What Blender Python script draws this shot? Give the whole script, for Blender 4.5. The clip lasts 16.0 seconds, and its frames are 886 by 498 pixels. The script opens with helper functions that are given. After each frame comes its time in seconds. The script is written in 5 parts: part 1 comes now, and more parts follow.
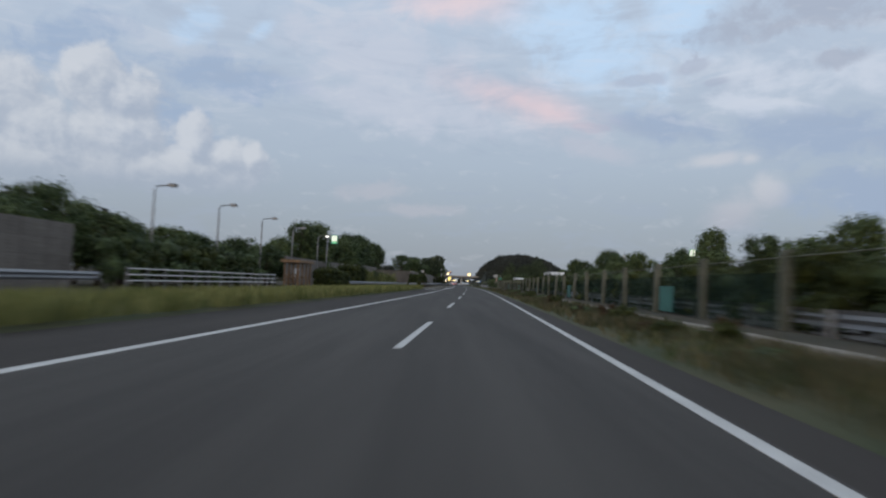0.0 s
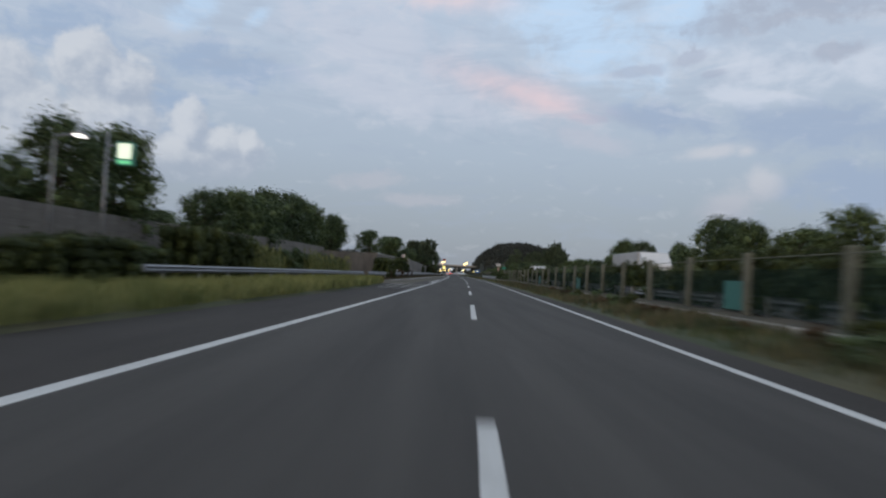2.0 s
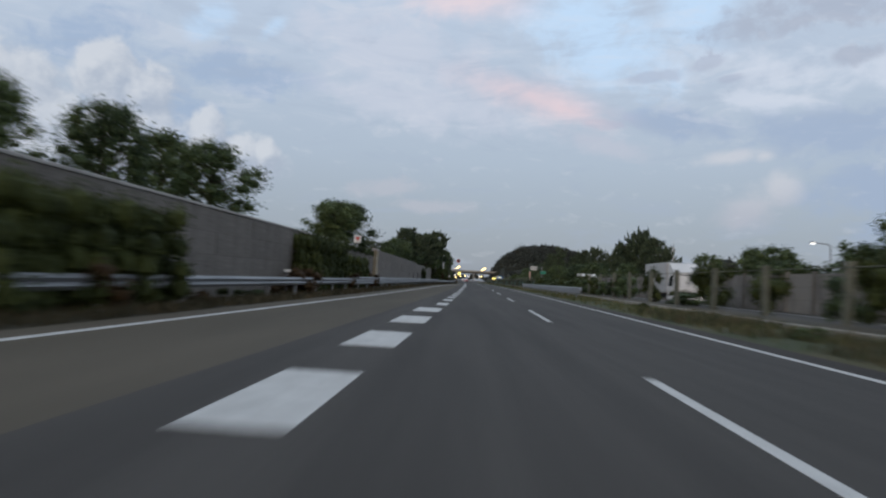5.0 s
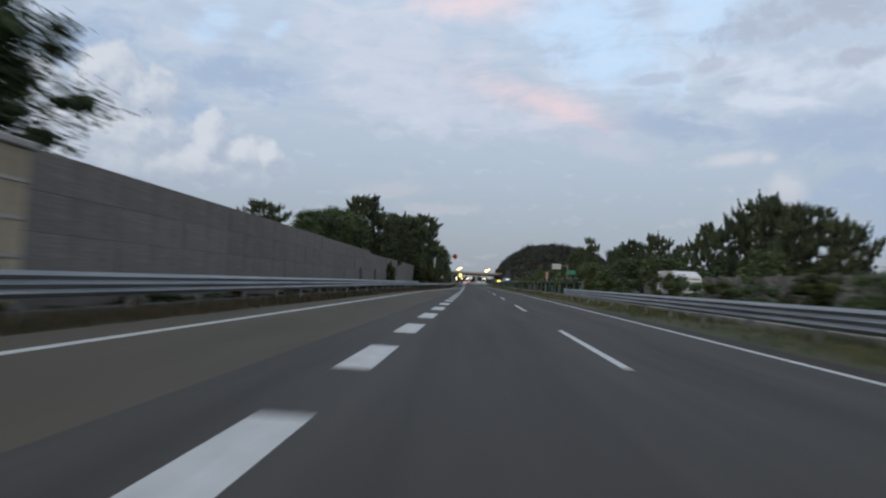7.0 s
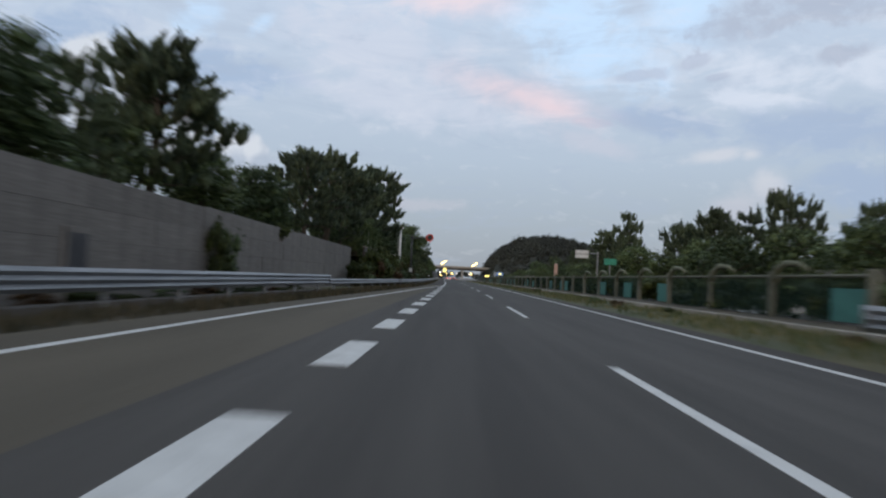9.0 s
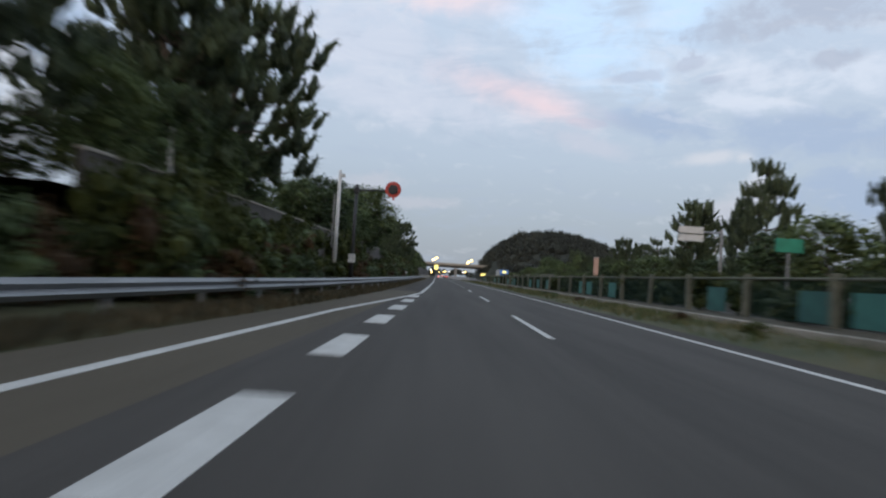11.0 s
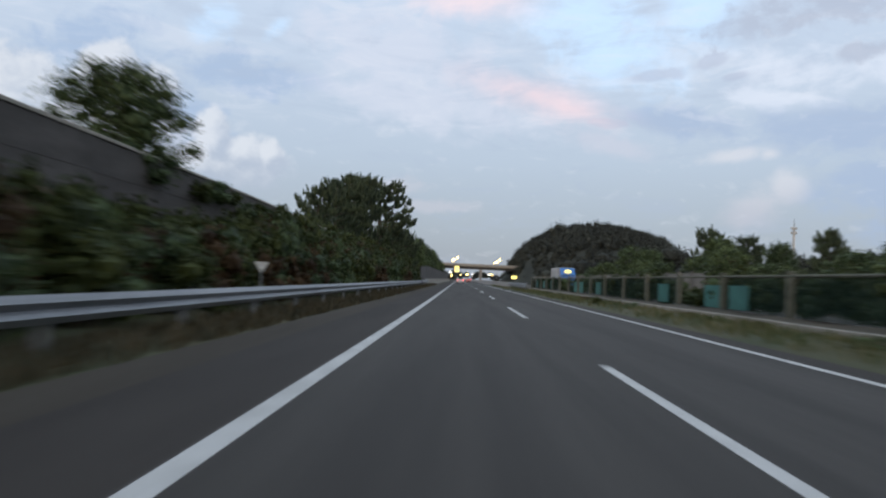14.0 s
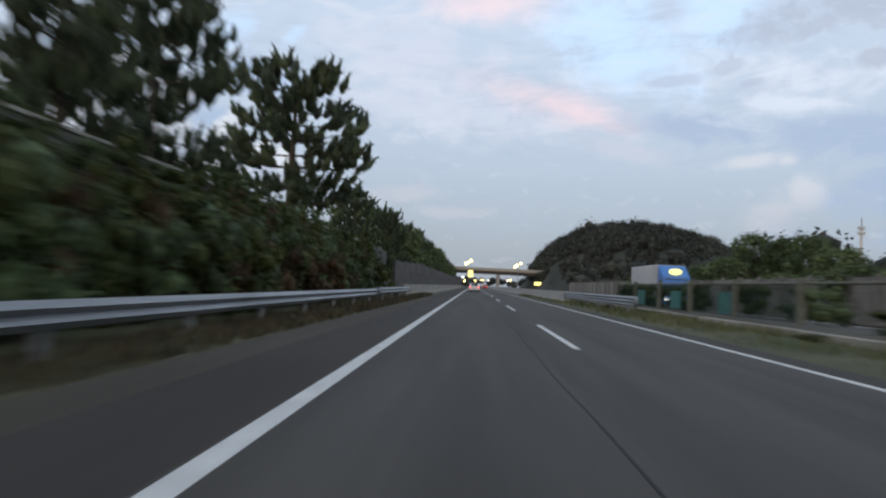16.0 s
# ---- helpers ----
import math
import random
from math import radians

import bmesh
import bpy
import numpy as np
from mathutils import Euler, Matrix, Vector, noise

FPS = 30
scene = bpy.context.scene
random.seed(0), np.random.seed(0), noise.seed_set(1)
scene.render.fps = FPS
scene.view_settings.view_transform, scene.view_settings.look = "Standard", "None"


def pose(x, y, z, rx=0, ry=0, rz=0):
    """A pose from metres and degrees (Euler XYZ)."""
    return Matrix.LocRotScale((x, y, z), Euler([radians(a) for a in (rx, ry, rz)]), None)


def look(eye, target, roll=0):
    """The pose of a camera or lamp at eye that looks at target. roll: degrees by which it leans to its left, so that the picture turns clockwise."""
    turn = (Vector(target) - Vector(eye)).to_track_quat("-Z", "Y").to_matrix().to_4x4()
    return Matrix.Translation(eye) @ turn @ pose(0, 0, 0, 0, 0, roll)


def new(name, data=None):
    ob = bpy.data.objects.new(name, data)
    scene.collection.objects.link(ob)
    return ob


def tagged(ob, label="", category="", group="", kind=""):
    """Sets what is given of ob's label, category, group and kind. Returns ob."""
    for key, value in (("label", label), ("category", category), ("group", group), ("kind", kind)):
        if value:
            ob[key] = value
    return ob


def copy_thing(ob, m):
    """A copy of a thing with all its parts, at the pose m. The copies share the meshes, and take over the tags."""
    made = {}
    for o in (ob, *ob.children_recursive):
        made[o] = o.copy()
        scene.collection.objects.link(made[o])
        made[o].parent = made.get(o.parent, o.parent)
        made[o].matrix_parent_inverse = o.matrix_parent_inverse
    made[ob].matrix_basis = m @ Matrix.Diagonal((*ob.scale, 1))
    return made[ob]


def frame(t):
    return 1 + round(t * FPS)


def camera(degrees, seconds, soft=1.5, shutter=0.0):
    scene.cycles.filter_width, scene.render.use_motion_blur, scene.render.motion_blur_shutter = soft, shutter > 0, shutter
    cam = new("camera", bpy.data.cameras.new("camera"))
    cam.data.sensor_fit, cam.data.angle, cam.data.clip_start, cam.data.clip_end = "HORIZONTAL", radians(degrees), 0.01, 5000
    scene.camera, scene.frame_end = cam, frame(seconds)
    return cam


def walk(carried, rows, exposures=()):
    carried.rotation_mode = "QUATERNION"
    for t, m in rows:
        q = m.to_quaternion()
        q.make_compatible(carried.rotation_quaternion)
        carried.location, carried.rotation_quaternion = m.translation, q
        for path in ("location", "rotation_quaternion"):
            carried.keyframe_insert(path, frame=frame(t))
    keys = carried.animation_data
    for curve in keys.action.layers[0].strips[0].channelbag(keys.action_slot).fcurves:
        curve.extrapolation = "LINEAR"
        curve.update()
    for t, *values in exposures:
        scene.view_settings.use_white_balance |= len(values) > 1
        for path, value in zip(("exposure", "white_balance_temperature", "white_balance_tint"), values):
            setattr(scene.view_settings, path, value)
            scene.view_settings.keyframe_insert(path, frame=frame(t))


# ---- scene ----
cam = camera(66.8, 16.0, soft=2.2, shutter=0.65)
EYE = 1.154

# seconds, across, along, yaw to the left, tilt up, lean to the left
ROUTE = (
    (0, 1.35, -31.60, 3.24, 2.87, 2.65),
    (0.5, 1.09, -18.28, 3.21, 2.74, 3.02),
    (1, 0.78, -4.85, 3.18, 2.65, 2.96),
    (1.5, 0.29, 9.24, 2.91, 2.34, 3.23),
    (2, -0.19, 22.72, 2.40, 2.02, 3.13),
    (2.5, -0.70, 36.05, 2.23, 1.84, 2.82),
    (3, -1.12, 49.27, 2.05, 1.86, 3.08),
    (5.5, -2.35, 112.03, 3.24, 2.58, 3.01),
    (6, -2.33, 125.16, 1.59, 2.27, 2.83),
    (6.5, -2.25, 137.93, 0.34, 1.72, 2.98),
    (7, -2.27, 150.00, 3.07, 2.72, 2.97),
    (7.5, -2.50, 161.94, 1.81, 2.39, 2.78),
    (8, -2.32, 174.46, 0.51, 1.94, 2.81),
    (8.5, -2.24, 186.91, 0.72, 1.92, 2.98),
    (9, -2.25, 198.47, 1.47, 2.39, 2.94),
    (11.5, -2.26, 258.49, 0.41, 2.19, 3.90),
    (12, -2.26, 270.93, 0.83, 2.11, 4.19),
    (12.5, -2.13, 282.93, 1.31, 2.09, 3.43),
    (13, -2.10, 294.53, 2.58, 2.57, 2.99),
    (13.5, -2.12, 306.67, 0.98, 2.12, 2.91),
    (14, -2.08, 318.24, 1.89, 2.47, 2.79),
    (14.5, -2.14, 330.39, 2.30, 2.56, 2.93),
    (15, -2.06, 342.76, 1.32, 2.20, 3.00),
    (15.5, -2.03, 354.53, 2.29, 2.70, 2.70),
    (16, -2.10, 366.54, 2.78, 2.94, 2.97),
)


CURVE = 1.33e-4  # the carriageway bends gently to the left up to this place
STRAIGHT_FROM = 370.0


def bend(y):
    return -CURVE / 2 * max(0.0, STRAIGHT_FROM - y) ** 2


def bend_turn(y):
    return CURVE * max(0.0, STRAIGHT_FROM - y)


def eye_pose(x, y, yaw, tilt, lean):
    a, b = radians(yaw) - bend_turn(y), radians(tilt)
    x += bend(y)
    way = Vector((-math.sin(a) * math.cos(b), math.cos(a) * math.cos(b), math.sin(b)))
    return look((x, y, EYE), Vector((x, y, EYE)) + way * 10, lean)


walk(cam, [(t, eye_pose(*r)) for t, *r in ROUTE], exposures=((0.0, 0.0), (3.0, 0.02), (6.0, 0.10), (9.0, 0.2), (12.0, 0.28), (16.0, 0.32)))

# ---- light ----
SUN_EL, SUN_AZ = 5.0, 200.0  # low evening sun behind the road's heading

world = bpy.data.worlds.new("dusk_sky")
scene.world = world
world.use_nodes = True
W = world.node_tree
W.nodes.clear()


def wn(kind, **values):
    n = W.nodes.new(kind)
    for k, v in values.items():
        n.inputs[k].default_value = v
    return n


def wlink(a, b):
    W.links.new(a, b)


def wmath(op, a, b=0.0, clamp=False):
    n = W.nodes.new("ShaderNodeMath")
    n.operation, n.use_clamp = op, clamp
    for i, v in enumerate((a, b)):
        if isinstance(v, (int, float)):
            n.inputs[i].default_value = v
        else:
            wlink(v, n.inputs[i])
    return n.outputs[0]


def wmix(fac, a, b):
    n = W.nodes.new("ShaderNodeMix")
    n.data_type = "RGBA"
    for sock, v in ((n.inputs["Factor"], fac), (n.inputs["A"], a), (n.inputs["B"], b)):
        if isinstance(v, tuple):
            sock.default_value = (*v, 1)
        elif isinstance(v, (int, float)):
            sock.default_value = v
        else:
            wlink(v, sock)
    return n.outputs["Result"]


def wramp(value, *stops):
    n = W.nodes.new("ShaderNodeValToRGB")
    els = n.color_ramp.elements
    while len(els) < len(stops):
        els.new(0.5)
    for e, (at, c) in zip(els, stops):
        e.position, e.color = at, (*c, 1) if isinstance(c, tuple) else (c, c, c, 1)
    wlink(value, n.inputs[0])
    return n.outputs[0]


sky = W.nodes.new("ShaderNodeTexSky")
sky.sky_type, sky.sun_disc = "NISHITA", False
sky.sun_elevation, sky.sun_rotation = radians(SUN_EL), radians(SUN_AZ)
sky_dim = W.nodes.new("ShaderNodeVectorMath")
sky_dim.operation = "SCALE"
sky_dim.inputs["Scale"].default_value = 0.09
wlink(sky.outputs[0], sky_dim.inputs[0])

coord = W.nodes.new("ShaderNodeTexCoord")
axes = W.nodes.new("ShaderNodeSeparateXYZ")
wlink(coord.outputs["Generated"], axes.inputs[0])
az = wmath("MULTIPLY", wmath("ARCTAN2", axes.outputs[0], axes.outputs[1]), 57.2958)
el = wmath("MULTIPLY", wmath("ARCSINE", axes.outputs[2]), 57.2958)
def warp_noise(a, e, scale, detail, rough, warp, sa=0.1, se=0.13, shift=0.0):
    """Noise over the directions a, e (degrees)."""
    v = W.nodes.new("ShaderNodeCombineXYZ")
    wlink(wmath("MULTIPLY", a, sa), v.inputs[0])
    wlink(wmath("MULTIPLY", e, se), v.inputs[1])
    v.inputs[2].default_value = shift
    n = wn("ShaderNodeTexNoise", Scale=scale, Detail=detail, Roughness=rough, Distortion=warp)
    wlink(v.outputs[0], n.inputs["Vector"])
    return n.outputs["Fac"]


def soft_step(value, lo, hi):
    n = W.nodes.new("ShaderNodeMapRange")
    n.interpolation_type = "SMOOTHSTEP"
    n.inputs["From Min"].default_value, n.inputs["From Max"].default_value = lo, hi
    wlink(value, n.inputs["Value"])
    return n.outputs["Result"]


def most(*values):
    out = values[0]
    for v in values[1:]:
        out = wmath("MAXIMUM", out, v)
    return out


def oval(a, e, ra, re, tilt=0.0, at=None):
    """One at the direction a, e (degrees), falling to nought at the radii ra, re."""
    da, de = wmath("SUBTRACT", at[0] if at else az, a), wmath("SUBTRACT", at[1] if at else el, e)
    c, s = math.cos(radians(tilt)), math.sin(radians(tilt))
    u = wmath("ADD", wmath("MULTIPLY", da, c / ra), wmath("MULTIPLY", de, s / ra))
    v = wmath("ADD", wmath("MULTIPLY", da, -s / re), wmath("MULTIPLY", de, c / re))
    return wmath("SUBTRACT", 1.0, wmath("SQRT", wmath("ADD", wmath("MULTIPLY", u, u), wmath("MULTIPLY", v, v))))


def tint(col, shape, lo, hi, amount, colour):
    return wmix(wmath("MULTIPLY", soft_step(shape, lo, hi), amount), col, colour)


billow = warp_noise(az, el, 3.2, 9, 0.6, 0.3)
flow = warp_noise(az, el, 3.0, 7, 0.6, 0.8, sa=0.045, se=0.16, shift=1.7)  # drawn out level
fleck = warp_noise(az, el, 7.0, 6, 0.62, 0.4, sa=0.07, se=0.16, shift=5.1)


def rough_edge(shape, much, fine=0.5):
    e = wmath("ADD", wmath("MULTIPLY", wmath("SUBTRACT", billow, 0.5), much * 5), wmath("MULTIPLY", wmath("SUBTRACT", flow, 0.5), much * 5 * fine))
    return wmath("ADD", shape, e)


# thin high deck: lilac grey in the middle, greyer and denser towards the horizon
col = wramp(wmath("DIVIDE", el, 40.0, True), (0.0, (0.275, 0.315, 0.375)), (0.10, (0.325, 0.375, 0.455)), (0.25, (0.405, 0.475, 0.585)), (0.42, (0.465, 0.54, 0.665)), (0.62, (0.50, 0.59, 0.735)), (1.0, (0.55, 0.645, 0.78)))
col = wmix(0.10, col, sky_dim.outputs[0])
# clear blue lanes
col = tint(col, rough_edge(most(oval(11, 20.5, 10, 5.5, -28), oval(19, 21.5, 5, 4, -20)), 0.35), 0.0, 0.9, 0.85, (0.50, 0.665, 0.875))
col = tint(col, rough_edge(most(oval(-24, 12.2, 5.5, 3.4, -30), oval(-31, 16.2, 6, 2.2, 25), oval(-19, 15.5, 8, 2.2, 0)), 0.5), 0.0, 0.7, 0.7, (0.30, 0.395, 0.56))
col = tint(col, rough_edge(most(oval(-21.5, 19.2, 2.6, 1.6, 35), oval(-16.5, 19.4, 1.8, 0.8, 40)), 0.3), -0.1, 0.7, 0.6, (0.49, 0.66, 0.88))
col = tint(col, rough_edge(most(oval(29, 12.2, 11, 2.9, -4), oval(18, 13.4, 7, 1.6, -8), oval(33, 7.5, 7, 4, 0)), 0.4), 0.0, 0.8, 0.75, (0.315, 0.395, 0.545))
# lilac sheet across the middle with a faint level grain
col = tint(col, rough_edge(most(oval(-6, 18.5, 13, 5.0, -12), oval(-3, 14.5, 14, 3.2, -6)), 0.35), 0.0, 0.8, 0.6, (0.545, 0.575, 0.675))
col = tint(col, wmath("MULTIPLY", flow, soft_step(el, 8.0, 13.0)), 0.50, 0.66, 0.30, (0.61, 0.635, 0.71))
col = tint(col, wmath("SUBTRACT", 1.0, flow), 0.5, 0.68, 0.30, (0.345, 0.405, 0.52))
# pale banks on the far side, with grey rags over them
col = tint(col, rough_edge(most(oval(26, 16.6, 6.5, 2.2, -12), oval(33, 16.5, 5, 2.0, -4), oval(24.5, 14.8, 5.5, 1.2, -4)), 0.5), -0.1, 0.9, 0.7, (0.60, 0.645, 0.745))
col = tint(col, rough_edge(most(oval(23, 20.6, 5.0, 1.7, 10), oval(29, 21.6, 6, 2.4, 0), oval(30.5, 17.6, 2.6, 0.8, 10)), 0.6), 0.0, 0.7, 0.7, (0.36, 0.40, 0.50))
col = tint(col, rough_edge(most(oval(15.2, 17.0, 2.6, 0.6, 4), oval(19.8, 17.8, 1.6, 0.6, 10), oval(11.5, 13.4, 2.4, 0.5, -4), oval(21.5, 16.6, 1.4, 0.4, 6)), 0.45), 0.0, 0.6, 0.6, (0.38, 0.425, 0.54))
# rosy streaks
col = tint(col, rough_edge(most(oval(6.0, 15.5, 8.2, 1.7, -14), oval(8.6, 14.6, 4.6, 1.3, -14)), 0.2, 1.0), -0.3, 1.3, 0.85, (0.71, 0.57, 0.615))
col = tint(col, rough_edge(oval(0.5, 23.8, 8, 3.0, 4), 0.2), -0.1, 1.0, 0.85, (0.76, 0.62, 0.66))
col = tint(col, rough_edge(oval(12, 11.8, 6, 1.2, -16), 0.3), 0.0, 0.8, 0.3, (0.58, 0.545, 0.62))


# heaped clouds: crisp heads that melt into the haze below, lit from the upper left
def heap_field(a, e):
    at = (a, e)
    body = most(oval(-28.4, 13.9, 2.4, 2.5, 0, at), oval(-29.4, 14.7, 2.0, 1.5, 30, at), oval(-26.2, 13.2, 2.6, 2.2, 0, at), oval(-26.6, 10.2, 4.4, 3.0, 0, at), oval(-35.0, 11.6, 4.0, 3.0, 0, at), oval(-32.4, 10.0, 3.4, 3.0, 0, at),
                oval(-21.0, 10.2, 1.7, 2.2, 0, at), oval(-18.6, 9.3, 2.4, 1.7, 0, at), oval(-16.6, 9.4, 1.3, 1.3, 0, at), oval(-22.0, 8.0, 7.0, 2.2, 0, at), oval(-33, 7.5, 8, 3.0, 0, at))
    n = wmath("ADD", wmath("MULTIPLY", wmath("SUBTRACT", warp_noise(a, e, 3.1, 8, 0.55, 0.25, 0.13, 0.15), 0.5), 1.5), wmath("MULTIPLY", wmath("SUBTRACT", warp_noise(a, e, 11.0, 5, 0.6, 0.2, 0.13, 0.15, 2.2), 0.5), 0.25))
    return wmath("ADD", wmath("ADD", body, 0.22), n)


heap = heap_field(az, el)
lee = heap_field(wmath("SUBTRACT", az, 0.55), wmath("ADD", el, 0.7))
relief = wmath("SUBTRACT", heap, lee)
bright = soft_step(relief, -0.45, 0.55)
lit = wmix(bright, (0.375, 0.425, 0.52), (0.585, 0.61, 0.665))
lit = wmix(wmath("MULTIPLY", soft_step(el, 9.5, 5.0), 0.85), lit, (0.335, 0.385, 0.475))
melt = soft_step(el, 4.2, 8.0)
col = wmix(wmath("MULTIPLY", wmath("MULTIPLY", soft_step(heap, 0.0, 0.45), melt), 0.85), col, lit)
# fainter, softer heaps low down
low_heap = most(oval(23.6, 6.6, 3.0, 2.0, 30), oval(25.4, 8.2, 1.7, 1.6, 0), oval(22, 10.7, 3.2, 0.7, 8), oval(24.2, 10.7, 1.0, 0.6, 0))
low_heap = rough_edge(low_heap, 0.35, 0.2)
col = wmix(wmath("MULTIPLY", soft_step(low_heap, -0.15, 0.9), 0.6), col, wmix(soft_step(el, 5.5, 9.5), (0.455, 0.46, 0.53), (0.60, 0.60, 0.645)))
col = tint(col, rough_edge(most(oval(-6.5, 7.4, 4.0, 1.1, 6), oval(-2, 6.0, 5, 0.8, 0)), 0.5), 0.0, 0.8, 0.5, (0.47, 0.475, 0.54))
col = tint(col, fleck, 0.56, 0.72, 0.16, (0.62, 0.64, 0.70))
# afterglow round the sunken sun, behind the heading
toward = wmath("COSINE", wmath("MULTIPLY", wmath("SUBTRACT", az, SUN_AZ), 0.0174533))
glow = wmath("MULTIPLY", soft_step(toward, 0.0, 1.0), soft_step(el, 40.0, 4.0))
col = wmix(wmath("MULTIPLY", glow, 0.8), col, (1.7, 1.28, 0.92))
col = wmix(soft_step(el, -0.5, -3.0), col, (0.10, 0.11, 0.12))
cool = W.nodes.new("ShaderNodeVectorMath")
cool.operation, cool.inputs[1].default_value = "MULTIPLY", (0.987, 1.0, 0.998)
wlink(col, cool.inputs[0])
back = wn("ShaderNodeBackground", Strength=1.06)
wlink(cool.outputs[0], back.inputs["Color"])
wout = W.nodes.new("ShaderNodeOutputWorld")
wlink(back.outputs[0], wout.inputs[0])

sun = new("sun", bpy.data.lights.new("sun", "SUN"))
sun.data.energy, sun.data.angle, sun.data.color = 0.3, radians(25), (1.0, 0.9, 0.82)
sun.matrix_world = look((0, 0, 50), Vector((0, 0, 50)) - Vector((math.sin(radians(SUN_AZ)) * 10, math.cos(radians(SUN_AZ)) * 10, 10 * math.tan(radians(SUN_EL)))))

# ---- materials ----


def material(name, c1, c2, scale=1.0, fine=30.0, rough=0.8, metal=0.0, bump=0.2, stretch=(1, 1, 1), island=0.0, per_object=0.0, spec=0.5, glow=None, thin=0.0, ribs=None):
    """Two colours mixed by a broad noise, a fine noise for grain and relief, and chance between pieces."""
    m = bpy.data.materials.new(name)
    m.use_nodes = True
    t = m.node_tree
    bs = t.nodes["Principled BSDF"]
    co, mp = t.nodes.new("ShaderNodeTexCoord"), t.nodes.new("ShaderNodeMapping")
    mp.inputs["Scale"].default_value = stretch
    t.links.new(co.outputs["Object"], mp.inputs[0])
    broad, small = t.nodes.new("ShaderNodeTexNoise"), t.nodes.new("ShaderNodeTexNoise")
    broad.inputs["Scale"].default_value, broad.inputs["Detail"].default_value, broad.inputs["Roughness"].default_value = scale, 5, 0.6
    small.inputs["Scale"].default_value, small.inputs["Detail"].default_value = fine, 3
    t.links.new(mp.outputs[0], broad.inputs["Vector"])
    if ribs:
        rp = t.nodes.new("ShaderNodeMapping")
        rp.inputs["Scale"].default_value = ribs
        t.links.new(co.outputs["Object"], rp.inputs[0])
        t.links.new(rp.outputs[0], small.inputs["Vector"])
    else:
        t.links.new(co.outputs["Object"], small.inputs["Vector"])
    ramp = t.nodes.new("ShaderNodeValToRGB")
    ramp.color_ramp.elements[0].position, ramp.color_ramp.elements[1].position = 0.35, 0.65
    ramp.color_ramp.elements[0].color, ramp.color_ramp.elements[1].color = (*c1, 1), (*c2, 1)
    value = broad.outputs["Fac"]
    for chance, kind, sock in ((island, "ShaderNodeNewGeometry", "Random Per Island"), (per_object, "ShaderNodeObjectInfo", "Random")):
        if chance:
            n, mul, add = t.nodes.new(kind), t.nodes.new("ShaderNodeMath"), t.nodes.new("ShaderNodeMath")
            mul.operation, mul.inputs[1].default_value = "MULTIPLY_ADD", chance
            mul.inputs[2].default_value = -chance / 2
            t.links.new(n.outputs[sock], mul.inputs[0])
            t.links.new(mul.outputs[0], add.inputs[0])
            t.links.new(value, add.inputs[1])
            value = add.outputs[0]
    t.links.new(value, ramp.inputs[0])
    grain = t.nodes.new("ShaderNodeMix")
    grain.data_type, grain.blend_type = "RGBA", "OVERLAY"
    grain.inputs["Factor"].default_value = 0.35
    t.links.new(ramp.outputs[0], grain.inputs["A"])
    t.links.new(small.outputs["Fac"], grain.inputs["B"])
    t.links.new(grain.outputs["Result"], bs.inputs["Base Color"])
    bs.inputs["Roughness"].default_value, bs.inputs["Metallic"].default_value = rough, metal
    bs.inputs["Specular IOR Level"].default_value = spec
    if bump:
        b = t.nodes.new("ShaderNodeBump")
        b.inputs["Strength"].default_value, b.inputs["Distance"].default_value = bump, 0.02
        t.links.new(small.outputs["Fac"], b.inputs["Height"])
        t.links.new(b.outputs[0], bs.inputs["Normal"])
    if thin:  # light that comes through the leaf
        tr, mx = t.nodes.new("ShaderNodeBsdfTranslucent"), t.nodes.new("ShaderNodeMixShader")
        mx.inputs[0].default_value = thin
        t.links.new(grain.outputs["Result"], tr.inputs["Color"])
        t.links.new(bs.outputs[0], mx.inputs[1])
        t.links.new(tr.outputs[0], mx.inputs[2])
        t.links.new(mx.outputs[0], t.nodes["Material Output"].inputs["Surface"])
    if glow:
        bs.inputs["Emission Color"].default_value, bs.inputs["Emission Strength"].default_value = (*glow[0], 1), glow[1]
    return m


ASPHALT = material("asphalt", (0.04259, 0.03879, 0.03515), (0.06679, 0.06102, 0.05523), 0.9, 45, 0.82, bump=0.3, stretch=(1.1, 0.05, 1), spec=0.25)
ASPHALT_PALE = material("asphalt_pale", (0.07665, 0.06591, 0.04942), (0.101, 0.0856, 0.0644), 0.5, 40, 0.88, bump=0.3, stretch=(1.0, 0.12, 1), spec=0.25)
ASPHALT_DARK = material("asphalt_dark", (0.0336, 0.02923, 0.02618), (0.0496, 0.04345, 0.0385), 0.6, 40, 0.85, bump=0.3, stretch=(1.0, 0.15, 1), spec=0.2)
GRAVEL = material("dusty_band", (0.04968, 0.04274, 0.03406), (0.07121, 0.06209, 0.0499), 0.5, 30, 0.92, bump=0.5, stretch=(1.0, 0.12, 1), spec=0.2)
PAINT = material("road_paint", (0.42, 0.415, 0.40), (0.60, 0.595, 0.575), 2.5, 60, 0.7, bump=0.15)
SOIL = material("ground_soil", (0.042, 0.04, 0.026), (0.075, 0.06, 0.04), 0.4, 9, 0.95, bump=0.8)
TURF = material("turf", (0.03067, 0.0445, 0.01445), (0.07667, 0.06923, 0.0323), 0.22, 14, 0.95, bump=0.8)
BLADE_DRY = material("tall_grass_blades", (0.1014, 0.126, 0.036), (0.234, 0.2385, 0.088), 0.25, 5, 0.9, bump=0, island=0.5)
BLADE = material("grass_blades", (0.048, 0.075, 0.022), (0.16, 0.145, 0.07), 0.22, 5, 0.9, bump=0, island=0.5)
